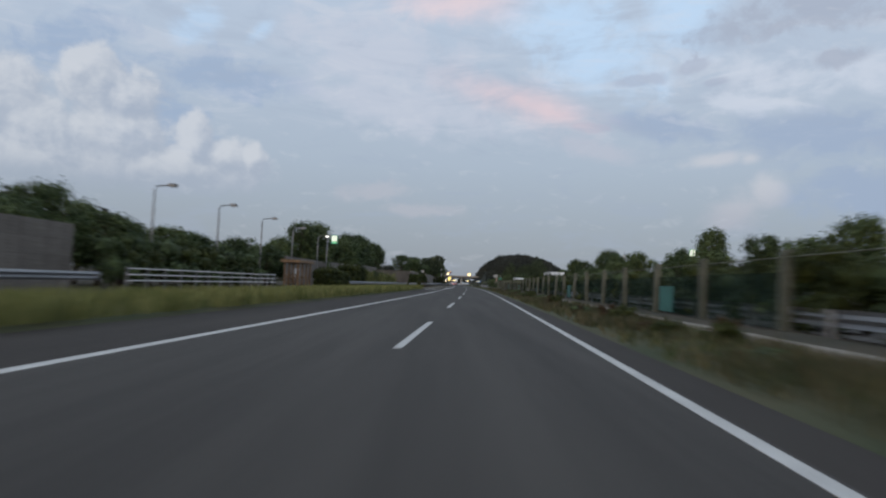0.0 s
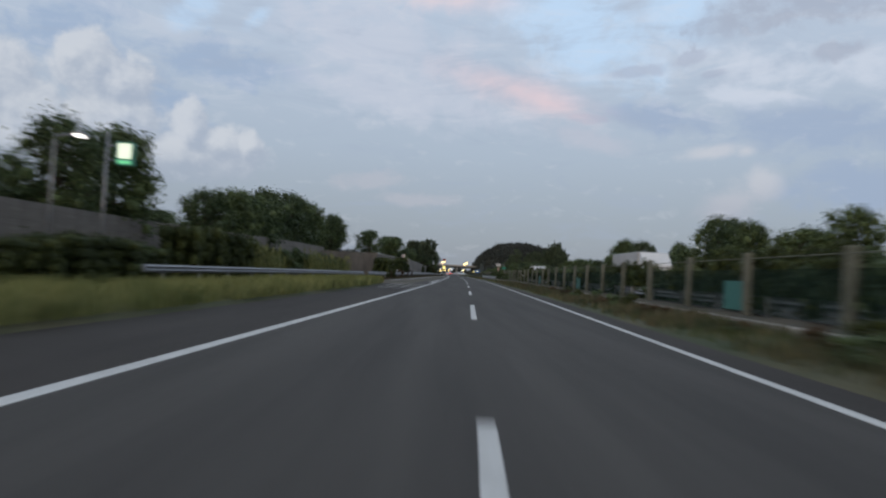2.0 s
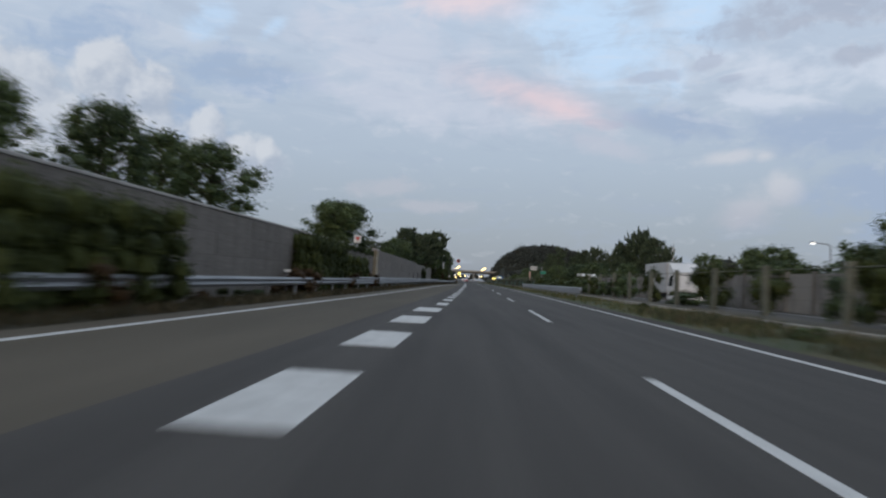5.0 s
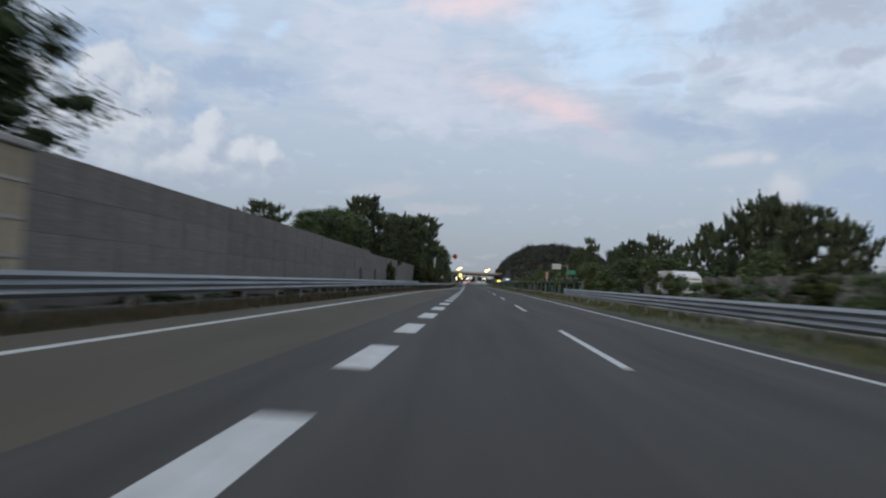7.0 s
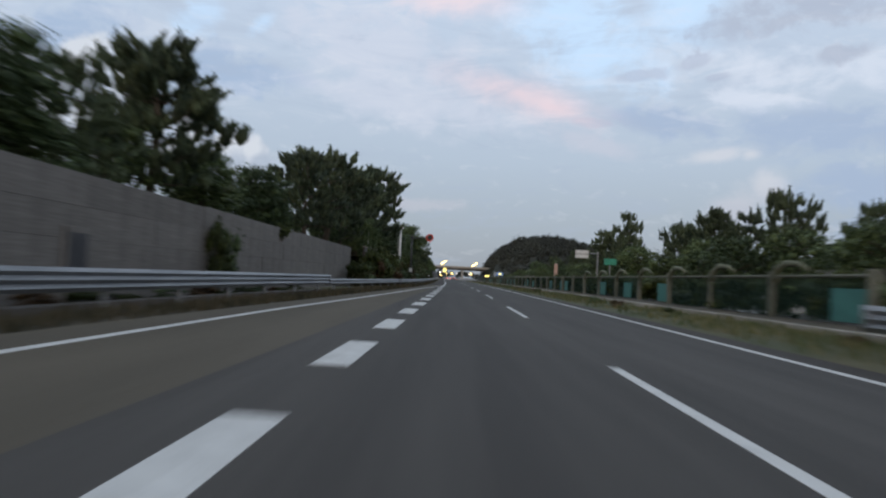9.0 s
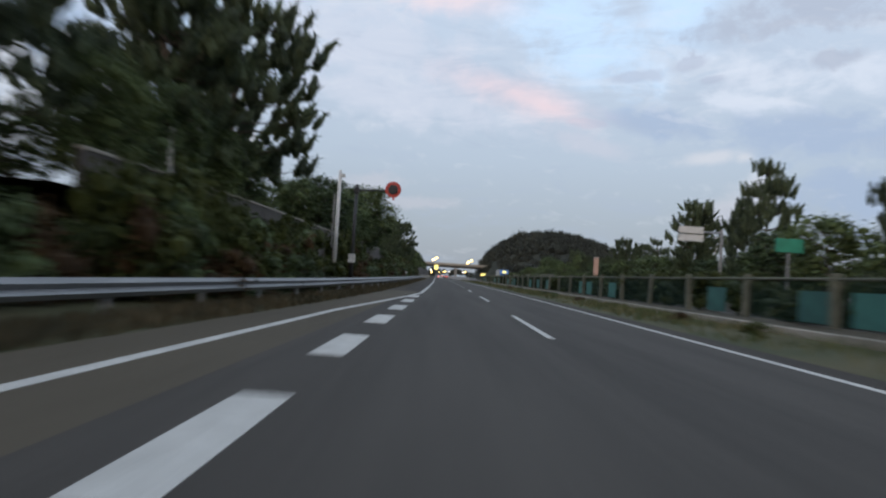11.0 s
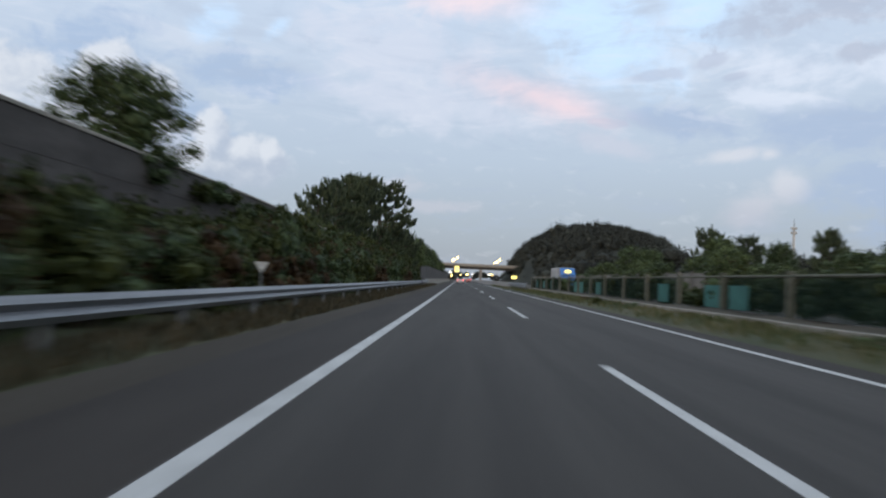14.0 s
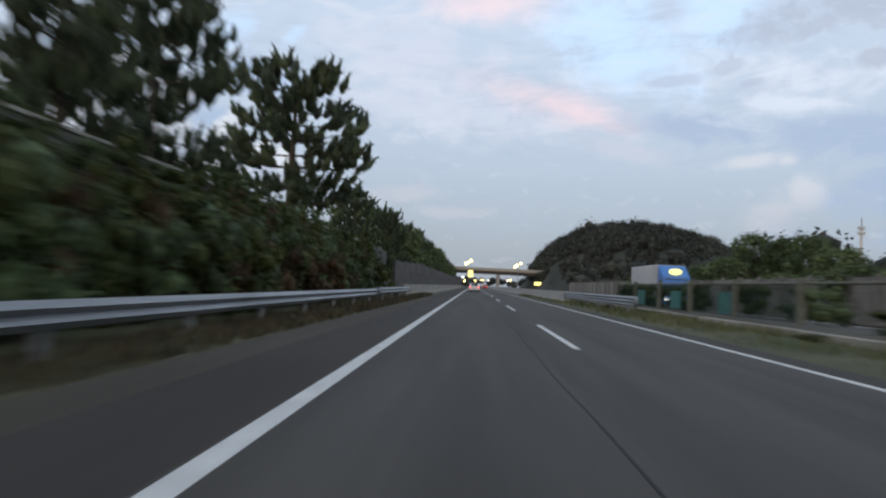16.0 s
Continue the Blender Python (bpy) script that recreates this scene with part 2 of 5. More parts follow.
BLADE_BROWN = material("dry_verge_blades", (0.03536, 0.03359, 0.01694), (0.0884, 0.06895, 0.03542), 0.3, 5, 0.9, bump=0, island=0.5)
BLADE_TUFT = material("rank_tufts", (0.03, 0.045, 0.018), (0.12, 0.10, 0.055), 0.5, 5, 0.9, bump=0, island=0.35)
CONCRETE = material("concrete", (0.27, 0.26, 0.25), (0.38, 0.37, 0.35), 1.2, 22, 0.85, bump=0.25)
CONCRETE_WALL = material("concrete_wall_panel", (0.1176, 0.1079, 0.0984), (0.1722, 0.1594, 0.146), 0.9, 18, 0.88, bump=0.3, stretch=(1, 1.2, 0.3), per_object=0.16, ribs=(1, 0.06, 0.9))
FENCE_CONCRETE = material("mossy_concrete", (0.095, 0.10, 0.078), (0.15, 0.152, 0.12), 1.5, 16, 0.9, bump=0.4, per_object=0.3)
EDGE_CONCRETE = material("dirty_concrete", (0.21, 0.195, 0.165), (0.34, 0.315, 0.275), 0.8, 14, 0.9, bump=0.4, per_object=0.3)
# one dark concrete tone for the bank wall, bridge-side wall and rail kerb
CONCRETE_DARK = material("dark_concrete", (0.05412, 0.0496, 0.04646), (0.09108, 0.0835, 0.07848), 0.9, 18, 0.9, bump=0.35, stretch=(1, 0.6, 1.6), per_object=0.25)
CONCRETE_STAINED = material("yellowed_concrete", (0.22, 0.185, 0.13), (0.37, 0.32, 0.235), 1.2, 16, 0.9, bump=0.4, stretch=(1.5, 1.5, 0.4))
CONCRETE_OLD = material("weathered_concrete", (0.20, 0.185, 0.155), (0.33, 0.31, 0.27), 1.5, 16, 0.9, bump=0.4, stretch=(1.5, 1.5, 0.5))
OPP_CONCRETE = material("grimy_noise_panel", (0.12, 0.114, 0.1056), (0.198, 0.1896, 0.174), 0.9, 14, 0.9, bump=0.3, stretch=(1, 0.8, 0.4), per_object=0.3)
STEEL = material("galvanised_steel", (0.185, 0.195, 0.208), (0.29, 0.30, 0.315), 1.5, 30, 0.5, 0.55, bump=0.08, stretch=(1, 0.15, 3))
STEEL_DARK = material("dark_painted_steel", (0.03, 0.03, 0.035), (0.05, 0.05, 0.055), 2, 30, 0.55, 0.2, bump=0.05)
WHITE_STEEL = material("pale_painted_steel", (0.48, 0.49, 0.5), (0.62, 0.62, 0.62), 2, 25, 0.5, bump=0.05)
NET_GREEN = material("green_net_panel", (0.025, 0.102, 0.09375), (0.04375, 0.168, 0.15), 1.2, 20, 0.7, bump=0.2, per_object=0.4)
NET_FINE = material("fine_green_netting", (0.012, 0.03, 0.022), (0.02, 0.045, 0.034), 1.2, 20, 0.8, bump=0, spec=0.1)
t = NET_FINE.node_tree
holes, veil = t.nodes.new("ShaderNodeBsdfTransparent"), t.nodes.new("ShaderNodeMixShader")
veil.inputs[0].default_value = 0.3  # share of thread in the weave
t.links.new(holes.outputs[0], veil.inputs[1])
t.links.new(t.nodes["Principled BSDF"].outputs[0], veil.inputs[2])
t.links.new(veil.outputs[0], t.nodes["Material Output"].inputs["Surface"])
TIMBER = material("brown_timber", (0.16, 0.10, 0.06), (0.26, 0.17, 0.10), 2.5, 30, 0.8, bump=0.3, stretch=(2, 2, 0.3))
BARK = material("bark", (0.05, 0.04, 0.03), (0.10, 0.08, 0.06), 3, 25, 0.95, bump=0.8, stretch=(2, 2, 0.4))
LEAF = material("broad_leaves", (0.03996, 0.06257, 0.02438), (0.1102, 0.1487, 0.05654), 0.45, 6, 0.65, bump=0, island=0.45, per_object=0.25, spec=0.3, thin=0.2)
LEAF_DARK = material("dark_leaves", (0.03582, 0.05694, 0.02688), (0.08774, 0.1268, 0.05131), 0.45, 6, 0.65, bump=0, island=0.45, per_object=0.25, spec=0.3, thin=0.2)
# bush green set darker than LEAF: the bank's shade is in the colour
LEAF_BUSH_SHADED = material("shaded_bush_leaves", (0.02129, 0.03231, 0.009333), (0.05856, 0.0727, 0.01867), 0.45, 6, 0.7, bump=0, island=0.45, per_object=0.25, spec=0.25, thin=0.15)
LEAF_RUST = material("rusty_leaves", (0.038, 0.0224, 0.01088), (0.08736, 0.05248, 0.02244), 0.6, 6, 0.75, bump=0, island=0.5, spec=0.3, thin=0.3)
NEEDLE = material("pine_needles", (0.04098, 0.05806, 0.03564), (0.08979, 0.1182, 0.06178), 0.5, 8, 0.7, bump=0, island=0.45, per_object=0.25, spec=0.3, thin=0.3)
# leaf colour greyed and blued to paint in the haze of distance
FAR_LEAF_HAZED = material("hazed_distant_foliage", (0.03402, 0.0392, 0.03713), (0.06318, 0.0689, 0.0585), 0.05, 2, 0.9, bump=0, island=0.3, spec=0.1)
ROAD_TAR = material("road_tar", (0.0132, 0.0126, 0.012), (0.021, 0.0198, 0.018), 2, 30, 0.7, bump=0.1, spec=0.15)
CREEPER = material("dry_creeper", (0.091, 0.1013, 0.06875), (0.156, 0.1647, 0.1125), 3, 25, 0.95, bump=0.8)
RED = material("red_sign_paint", (0.42, 0.04, 0.03), (0.55, 0.06, 0.045), 2, 20, 0.5, bump=0)
WHITE = material("white_sign_paint", (0.62, 0.62, 0.60), (0.75, 0.75, 0.73), 2, 20, 0.5, bump=0)
GREEN_SIGN = material("green_sign_paint", (0.02, 0.20, 0.13), (0.03, 0.27, 0.18), 2, 20, 0.45, bump=0)
BRICK_PINK = material("pink_render_wall", (0.48, 0.31, 0.25), (0.58, 0.38, 0.31), 1, 15, 0.85, bump=0.2)
GLOW_WHITE = material("lit_lamp_white", (0.8, 0.8, 0.8), (0.9, 0.9, 0.9), bump=0, glow=((1.0, 0.95, 0.88), 2.4))
GLOW_GOLD = material("lit_lamp_gold", (0.8, 0.7, 0.4), (0.9, 0.8, 0.5), bump=0, glow=((1.0, 0.72, 0.22), 6.0))
GLOW_SIGN = material("lit_sign_panel", (0.7, 0.8, 0.7), (0.8, 0.9, 0.8), bump=0, glow=((0.92, 1.0, 0.78), 0.7))
GLOW_GREEN = material("lit_sign_green", (0.1, 0.5, 0.25), (0.12, 0.55, 0.3), bump=0, glow=((0.25, 0.9, 0.45), 0.45))
GLOW_RED = material("lit_tail_lamp", (0.5, 0.02, 0.02), (0.6, 0.03, 0.03), bump=0, glow=((1.0, 0.10, 0.06), 3.0))
GLOW_YELLOW = material("lit_yellow_lamp", (0.7, 0.6, 0.1), (0.8, 0.7, 0.1), bump=0, glow=((1.0, 0.82, 0.25), 1.5))
CAR_WHITE = material("white_car_paint", (0.6, 0.6, 0.6), (0.66, 0.66, 0.66), 1, 10, 0.3, bump=0)
TRUCK_GREY = material("aluminium_truck_body", (0.42, 0.42, 0.43), (0.52, 0.52, 0.52), 0.6, 10, 0.5, 0.2, bump=0.05)
TRUCK_BLUE = material("blue_cab_paint", (0.03, 0.14, 0.42), (0.04, 0.18, 0.5), 1, 10, 0.35, bump=0)
TRUCK_RED = material("red_cab_paint", (0.42, 0.05, 0.05), (0.5, 0.07, 0.06), 1, 10, 0.35, bump=0)
RUBBER = material("black_rubber", (0.02, 0.02, 0.02), (0.035, 0.035, 0.035), 3, 30, 0.85, bump=0.2)
GLASS_DARK = material("dark_car_glass", (0.012, 0.014, 0.016), (0.02, 0.022, 0.025), 1, 5, 0.08, bump=0)

# ---- mesh helpers ----


class Shape:
    """Points and faces gathered into one mesh."""

    def __init__(self):
        self.v, self.f = [], []

    def add(self, pts, faces):
        n = len(self.v)
        self.v.extend(tuple(p) for p in pts)
        self.f.extend(tuple(i + n for i in f) for f in faces)
        return self

    def box(self, x0, x1, y0, y1, z0, z1, bev=0.0):
        if bev:
            lo, hi = [(x0 + bev, y0 + bev), (x1 - bev, y0 + bev), (x1 - bev, y1 - bev), (x0 + bev, y1 - bev)], [(x0, y0), (x1, y0), (x1, y1), (x0, y1)]
            rings = [[(x, y, z0) for x, y in lo], [(x, y, z0 + bev) for x, y in hi], [(x, y, z1 - bev) for x, y in hi], [(x, y, z1) for x, y in lo]]
            faces = [(3, 2, 1, 0), (12, 13, 14, 15)]
            for k in range(3):
                faces += [(k * 4 + i, k * 4 + (i + 1) % 4, k * 4 + 4 + (i + 1) % 4, k * 4 + 4 + i) for i in range(4)]
            return self.add([p for r in rings for p in r], faces)
        return self.add([(x0, y0, z0), (x1, y0, z0), (x1, y1, z0), (x0, y1, z0), (x0, y0, z1), (x1, y0, z1), (x1, y1, z1), (x0, y1, z1)],
                        [(3, 2, 1, 0), (4, 5, 6, 7), (0, 1, 5, 4), (1, 2, 6, 5), (2, 3, 7, 6), (3, 0, 4, 7)])

    def tube(self, pts, radii, n=8):
        """A round bar through pts with a radius at each."""
        pts = [Vector(p) for p in pts]
        rings = []
        for i, p in enumerate(pts):
            d = (pts[min(i + 1, len(pts) - 1)] - pts[max(i - 1, 0)]).normalized()
            side = d.cross(Vector((0, 0, 1)) if abs(d.z) < 0.9 else Vector((1, 0, 0))).normalized()
            up = side.cross(d)
            rings.append([p + (side * math.cos(a) + up * math.sin(a)) * radii[i] for a in (2 * math.pi * k / n for k in range(n))])
        faces = []
        for i in range(len(rings) - 1):
            faces += [(i * n + k, i * n + (k + 1) % n, (i + 1) * n + (k + 1) % n, (i + 1) * n + k) for k in range(n)]
        faces += [tuple(range(n))[::-1], tuple(range((len(rings) - 1) * n, len(rings) * n))]
        return self.add([p for r in rings for p in r], faces)

    def sweep(self, profile, path):
        """A closed profile of (across, up) carried along path points (x, y, z)."""
        n = len(profile)
        pts = [(x + a, y, z + b) for x, y, z in path for a, b in profile]
        faces = []
        for i in range(len(path) - 1):
            faces += [(i * n + k, i * n + (k + 1) % n, (i + 1) * n + (k + 1) % n, (i + 1) * n + k) for k in range(n)]
        faces += [tuple(range(n))[::-1], tuple(range((len(path) - 1) * n, len(path) * n))]
        return self.add(pts, faces)

    def sheet(self, rows):
        """Rows of points of equal length joined into a surface."""
        n = len(rows[0])
        faces = [(i * n + k, i * n + k + 1, (i + 1) * n + k + 1, (i + 1) * n + k) for i in range(len(rows) - 1) for k in range(n - 1)]
        return self.add([p for r in rows for p in r], faces)

    def mesh(self, name, mat, smooth=False):
        me = bpy.data.meshes.new(name)
        me.from_pydata(self.v, [], self.f)
        me.materials.append(mat)
        if smooth:
            me.polygons.foreach_set("use_smooth", [True] * len(me.polygons))
        me.update()
        return me


def part(name, shape, mat, parent, label="", smooth=False, at=None):
    """One mesh object under a thing or a part; shape may be a ready mesh."""
    me = shape if isinstance(shape, bpy.types.Mesh) else shape.mesh(name, mat, smooth)
    ob = new(name, me)
    ob.parent = parent
    if at is not None:
        ob.matrix_basis = at if isinstance(at, Matrix) else Matrix.Translation(at)
    return tagged(ob, label)


def thing(name, at, label, category, group="", kind=""):
    ob = new(name)
    ob.empty_display_size = 0.2
    ob.matrix_basis = at if isinstance(at, Matrix) else Matrix.Translation(at)
    return tagged(ob, label, category, group, kind)


def setting(name, shape, mat, label, category, smooth=False, kind="structure"):
    return tagged(new(name, shape.mesh(name, mat, smooth)), label, category, "", kind)


def along(pairs, y):
    """Straight-line value at y from (y, value) pairs."""
    return float(np.interp(y, [p[0] for p in pairs], [p[1] for p in pairs]))


rng = np.random.default_rng(5)

# ---- ground and road ----
START, END = -70.0, 1000.0
PAVED_LEFT = ((START, -6.3), (66, -6.5), (78, -7.2), (84, -11.5), (95, -9.6), (130, -9.4), (165, -9.2), (210, -8.8), (240, -7.6), (268, -6.4), (285, -5.95), (END, -5.95))
OUTER_LINE = ((92, -9.0), (135, -8.2), (165, -7.9), (205, -7.65), (218, -7.35), (239, -6.3), (265, -5.3), (274, -4.6), (282, -4.0), (288, -3.66), (END, -3.66))
RAIL_LEFT = ((84, -11.8), (100, -10.6), (135, -10.5), (200, -10.7), (225, -10.2), (250, -8.6), (272, -7.3), (290, -6.9), (430, -6.9))

ground_rows = []
for y in (-3000, -400, START, 0, 100, 200, 300, 400, 500, 700, END, 2000, 4500):
    ground_rows.append([(x, y, -0.06) for x in (-4000, -400, -60, -20, -5, 12, 40, 120, 400, 4000)])
setting("ground", Shape().sheet(ground_rows), SOIL, "dark soil and rough grass verge beside the expressway", "ground")

ys = sorted({START, END, *range(-60, 1000, 10), *(p[0] for p in PAVED_LEFT), *(p[0] for p in OUTER_LINE)})
ROAD_EDGE = ((START, -3.78), (80, -3.78), (84, -5.6), (100, -5.3), (150, -5.05), (240, -4.7), (280, -4.4), (290, -3.8), (END, -3.8))
road = Shape()
road.sheet([[(along(ROAD_EDGE, y), y, 0), (-1.8, y, 0.0), (0, y, 0.0), (1.8, y, 0), (3.74, y, 0.0)] for y in ys])
setting("road", road, ASPHALT, "dark grey asphalt expressway carriageway with faint wheel tracks", "road")
shoulder = Shape()
shoulder.sheet([[(3.74, y, 0), (4.45, y, 0)] for y in ys])
shoulder.sheet([[(along(PAVED_LEFT, y), y, 0), (along(ROAD_EDGE, y), y, 0)] for y in ys if y <= 80])
shoulder.sheet([[(-5.15, y, 0), (along(ROAD_EDGE, y), y, 0)] for y in ys if y >= 290])
setting("road_shoulder", shoulder, ASPHALT_DARK, "darker rough asphalt shoulder outside the edge lines", "road")
merge = Shape().sheet([[(along(PAVED_LEFT, y), y, 0), (along(ROAD_EDGE, y), y, 0)] for y in ys if 80 <= y <= 290])
setting("road_merging_lane", merge, ASPHALT_PALE, "paler worn asphalt of the merging lane", "road")
band = Shape().sheet([[(along(PAVED_LEFT, y), y, 0), (-5.15, y, 0)] for y in ys if y >= 290])
setting("road_verge_band", band, GRAVEL, "dusty grey-brown paved band beside the shoulder", "road")
bus_lane = Shape().sheet([[(-14.2, y, -0.01), (-9.8 if y < 66 else -9.8 + (y - 66) * 0.145, y, -0.01)] for y in (START, -55, -40, -25, -10, 5, 20, 35, 50, 66, 75, 84)])
setting("road_bus_lane", bus_lane, ASPHALT_DARK, "asphalt bus stop lane behind the grass strip", "road")
setting("road_opposite", Shape().sheet([[(x, y, 0.0) for x in (10.2, 15, 19.6)] for y in range(-70, 1001, 10)]), ASPHALT, "asphalt carriageway of the opposite direction", "road")


def stripe(x0, x1, y0, y1, z=0.004):
    return Shape().box(x0, x1, y0, y1, z - 0.004, z)


def long_line(name, pairs, width, y0, y1, label):
    s = Shape()
    pts = sorted({y0, y1, *range(int(y0), int(y1), 10), *(p[0] for p in pairs if y0 < p[0] < y1)})
    s.sweep([(-width / 2, 0.0), (width / 2, 0.0), (width / 2, 0.005), (-width / 2, 0.005)], [(along(pairs, y), y, 0) for y in pts])
    setting(name, s, PAINT, label, "road marking")


long_line("road_line_right", ((START, 3.6), (END, 3.6)), 0.17, START, END, "solid white edge line beside the median")
long_line("road_line_left", ((START, -3.66), (END, -3.66)), 0.2, START, 100, "solid white edge line beside the grass strip")
long_line("road_line_outer", OUTER_LINE, 0.2, 100, END, "solid white outer line that closes the merging lane")
long_line("road_line_opposite", ((START, 18.4), (END, 18.4)), 0.18, START, END, "solid white edge line of the opposite carriageway")

dash = Shape().box(-0.075, 0.075, 0, 8, 0, 0.005).mesh("lane_dash", PAINT)
lane_marks = thing("lane_marking", (0, 0, 0), "white broken lane line painted on asphalt", "road marking", kind="structure")
for k in range(-3, 45):
    part("dash", dash, None, lane_marks, at=(0, 20.0 * k, 0))
block = Shape().box(-0.24, 0.24, -1.5, 1.5, 0, 0.006).mesh("merge_block", PAINT)
merge_marks = thing("merge_marking", (0, 0, 0), "broad white block markings beside the merging lane", "road marking", kind="structure")
wide_block = Shape().box(-0.44, 0.44, -1.5, 1.5, 0, 0.006).mesh("merge_block", PAINT)
for k in range(16, 47):
    part("block", wide_block if k < 21 else block, None, merge_marks, at=(-4.0 if k < 21 else -3.78, 6.04 * k + 2.95, 0))
gore = thing("gore_marking", (0, 0, 0), "worn white hatching where the bus lane joins", "road marking", kind="structure")
for k in range(6):
    s = Shape()
    y = 67.5 + 3.2 * k
    x0 = -6.2 - 0.12 * k
    s.add([(x0, y, 0.004), (-3.9, y + 0.9, 0.004), (-3.9, y + 1.25, 0.004), (x0, y + 0.35, 0.004)], [(0, 1, 2, 3)])
    part("stripe", s, PAINT, gore)

seam = Shape().sweep([(-0.014, 0), (0.014, 0), (0.014, 0.003), (-0.014, 0.003)], [(-0.95 + 0.02 * math.sin(y * 0.33) + 0.012 * math.sin(y * 1.1), y, 0.0) for y in np.arange(352, 446, 0.8)])
setting("road_seam", seam, ROAD_TAR, "dark tarred seam along the lane", "road")

# median bed: turf rising to a concrete edging, soil behind it
turf = Shape().sheet([[(4.45, y, 0.0), (5.2, y, 0.07 + 0.03 * math.sin(y)), (6.2, y, 0.12 + 0.05 * math.sin(y * 0.7 + 1)), (7.0, y, 0.16)] for y in np.arange(START, 470, 2.5)])
setting("median_turf", turf, TURF, "patchy green and straw-coloured turf on the median", "grass", smooth=True)
soil = Shape().sheet([[(7.25, y, 0.36), (8.0, y, 0.42 + 0.04 * math.sin(y * 1.3)), (9.3, y, 0.36), (10.25, y, -0.02)] for y in np.arange(START, 470, 2.5)])
setting("median_soil", soil, SOIL, "bare brown soil bed under the median fence", "soil", smooth=True)
edging_mesh = Shape().box(-0.13, 0.13, 0.01, 3.99, 0, 0.33, 0.02).mesh("edging_block", EDGE_CONCRETE)
edging = thing("median_edging", (0, 0, 0), "pale concrete edging along the raised median bed", "kerb", kind="structure")
for k in range(135):
    part("kerb_block", edging_mesh, None, edging, at=(7.12, START + 4 * k, 0.04 + 0.008 * math.sin(k * 2.1)))

# verge between the bus lane and the carriageway
strip_edge = ((START, -6.3), (66, -6.5), (78, -7.0), (81, -8.2))
strip = Shape().sheet([[(along(strip_edge, y), y, 0.0), (along(strip_edge, y) - 0.5, y, 0.12), (-8.6, y, 0.16), (-9.8 if y < 66 else -9.8 + (y - 66) * 0.1, y, 0.0)] for y in np.arange(START, 81.1, 2.0)])
setting("grass_strip", strip, TURF, "grass strip between the carriageway and the bus lane", "grass", smooth=True)

verge = Shape().sheet([[(along(PAVED_LEFT, y), y, -0.02), (along(PAVED_LEFT, y) - 0.8, y, 0.03 + 0.02 * math.sin(y)), (along(PAVED_LEFT, y) - 2.2, y, 0.06 + 0.03 * math.sin(y * 0.7)), (along(PAVED_LEFT, y) - 5.2, y, -0.05)] for y in np.arange(240, 430, 2.0)])
setting("verge_turf", verge, TURF, "dry brown and green turf under the guard rail", "grass", smooth=True)

# ---- grasses ----


def grass(name, label, spots, mat, lo, hi):
    """Bent blades, one narrow triangle pair each, at spots of (x, y, z)."""
    n = len(spots)
    a, h, w = rng.uniform(0, 6.283, n), rng.uniform(lo, hi, n), rng.uniform(0.012, 0.03, n)
    b, bend = rng.uniform(0, 6.283, n), rng.uniform(0.1, 0.5, n)
    side = np.stack([np.cos(a), np.sin(a), np.zeros(n)], 1) * w[:, None]
    tip = spots + np.stack([np.cos(b) * bend * h, np.sin(b) * bend * h, h], 1)
    mid = spots + np.stack([np.cos(b) * bend * h * 0.3, np.sin(b) * bend * h * 0.3, h * 0.55], 1)
    v = np.stack([spots - side, spots + side, mid + side * 0.8, tip, mid - side * 0.8], 1).reshape(-1, 3)
    i = np.arange(n)[:, None] * 5
    f = np.concatenate([i + [0, 1, 2, 4]], 1).tolist() + (i + [4, 2, 3]).tolist()
    me = bpy.data.meshes.new(name)
    me.from_pydata(v.tolist(), [], f)
    me.materials.append(mat)
    return tagged(new(name, me), label, "grass", "", "stuff")


n = 52000
yy = rng.uniform(-40, 80.5, n)
xx = np.interp(yy, [p[0] for p in strip_edge], [p[1] for p in strip_edge]) - rng.beta(1.1, 1.3, n) * np.where(yy < 66, 3.4, 3.4 - (yy - 66) * 0.12)
keep = np.sin(yy * 0.9) * np.sin(xx * 1.7 + yy * 0.31) + rng.uniform(-0.6, 1.4, n) > 0
grass("tall_grass", "tall yellowing grass on the strip beside the carriageway", np.stack([xx, yy, np.full(n, 0.1)], 1)[keep], BLADE_DRY, 0.28, 0.62)
n = 60000
yy = rng.uniform(-40, 470, n)
xx = 4.5 + rng.beta(1.6, 1.0, n) * 2.5
keep = np.sin(yy * 0.21) + np.sin(yy * 0.83 + xx * 2) + rng.uniform(-1.2, 2.0, n) > 0
grass("median_grass", "short uneven grass with dry tufts on the median", np.stack([xx, yy, 0.02 + (xx - 4.45) * 0.05], 1)[keep], BLADE, 0.08, 0.30)
n = 36000
yy = rng.uniform(-36, 130, n)
xx = 4.6 + rng.beta(1.4, 1.1, n) * 2.4
keep = np.sin(yy * 0.47) + np.sin(yy * 1.13 + xx * 1.4) + rng.uniform(-1.5, 1.2, n) > 0
grass("median_tufts", "rank brown and green tufts on the median", np.stack([xx, yy, 0.02 + (xx - 4.45) * 0.05], 1)[keep], BLADE_TUFT, 0.15, 0.42)
n = 52000
yy = np.where(rng.uniform(size=n) < 0.3, rng.uniform(96, 240, n), rng.uniform(240, 432, n))
xx = np.interp(yy, [p[0] for p in PAVED_LEFT], [p[1] for p in PAVED_LEFT]) - 0.05 - rng.uniform(0, 1.5, n)
grass("verge_grass", "thin dry grass under the guard rail", np.stack([xx, yy, np.full(n, -0.03)], 1), BLADE_BROWN, 0.08, 0.34)

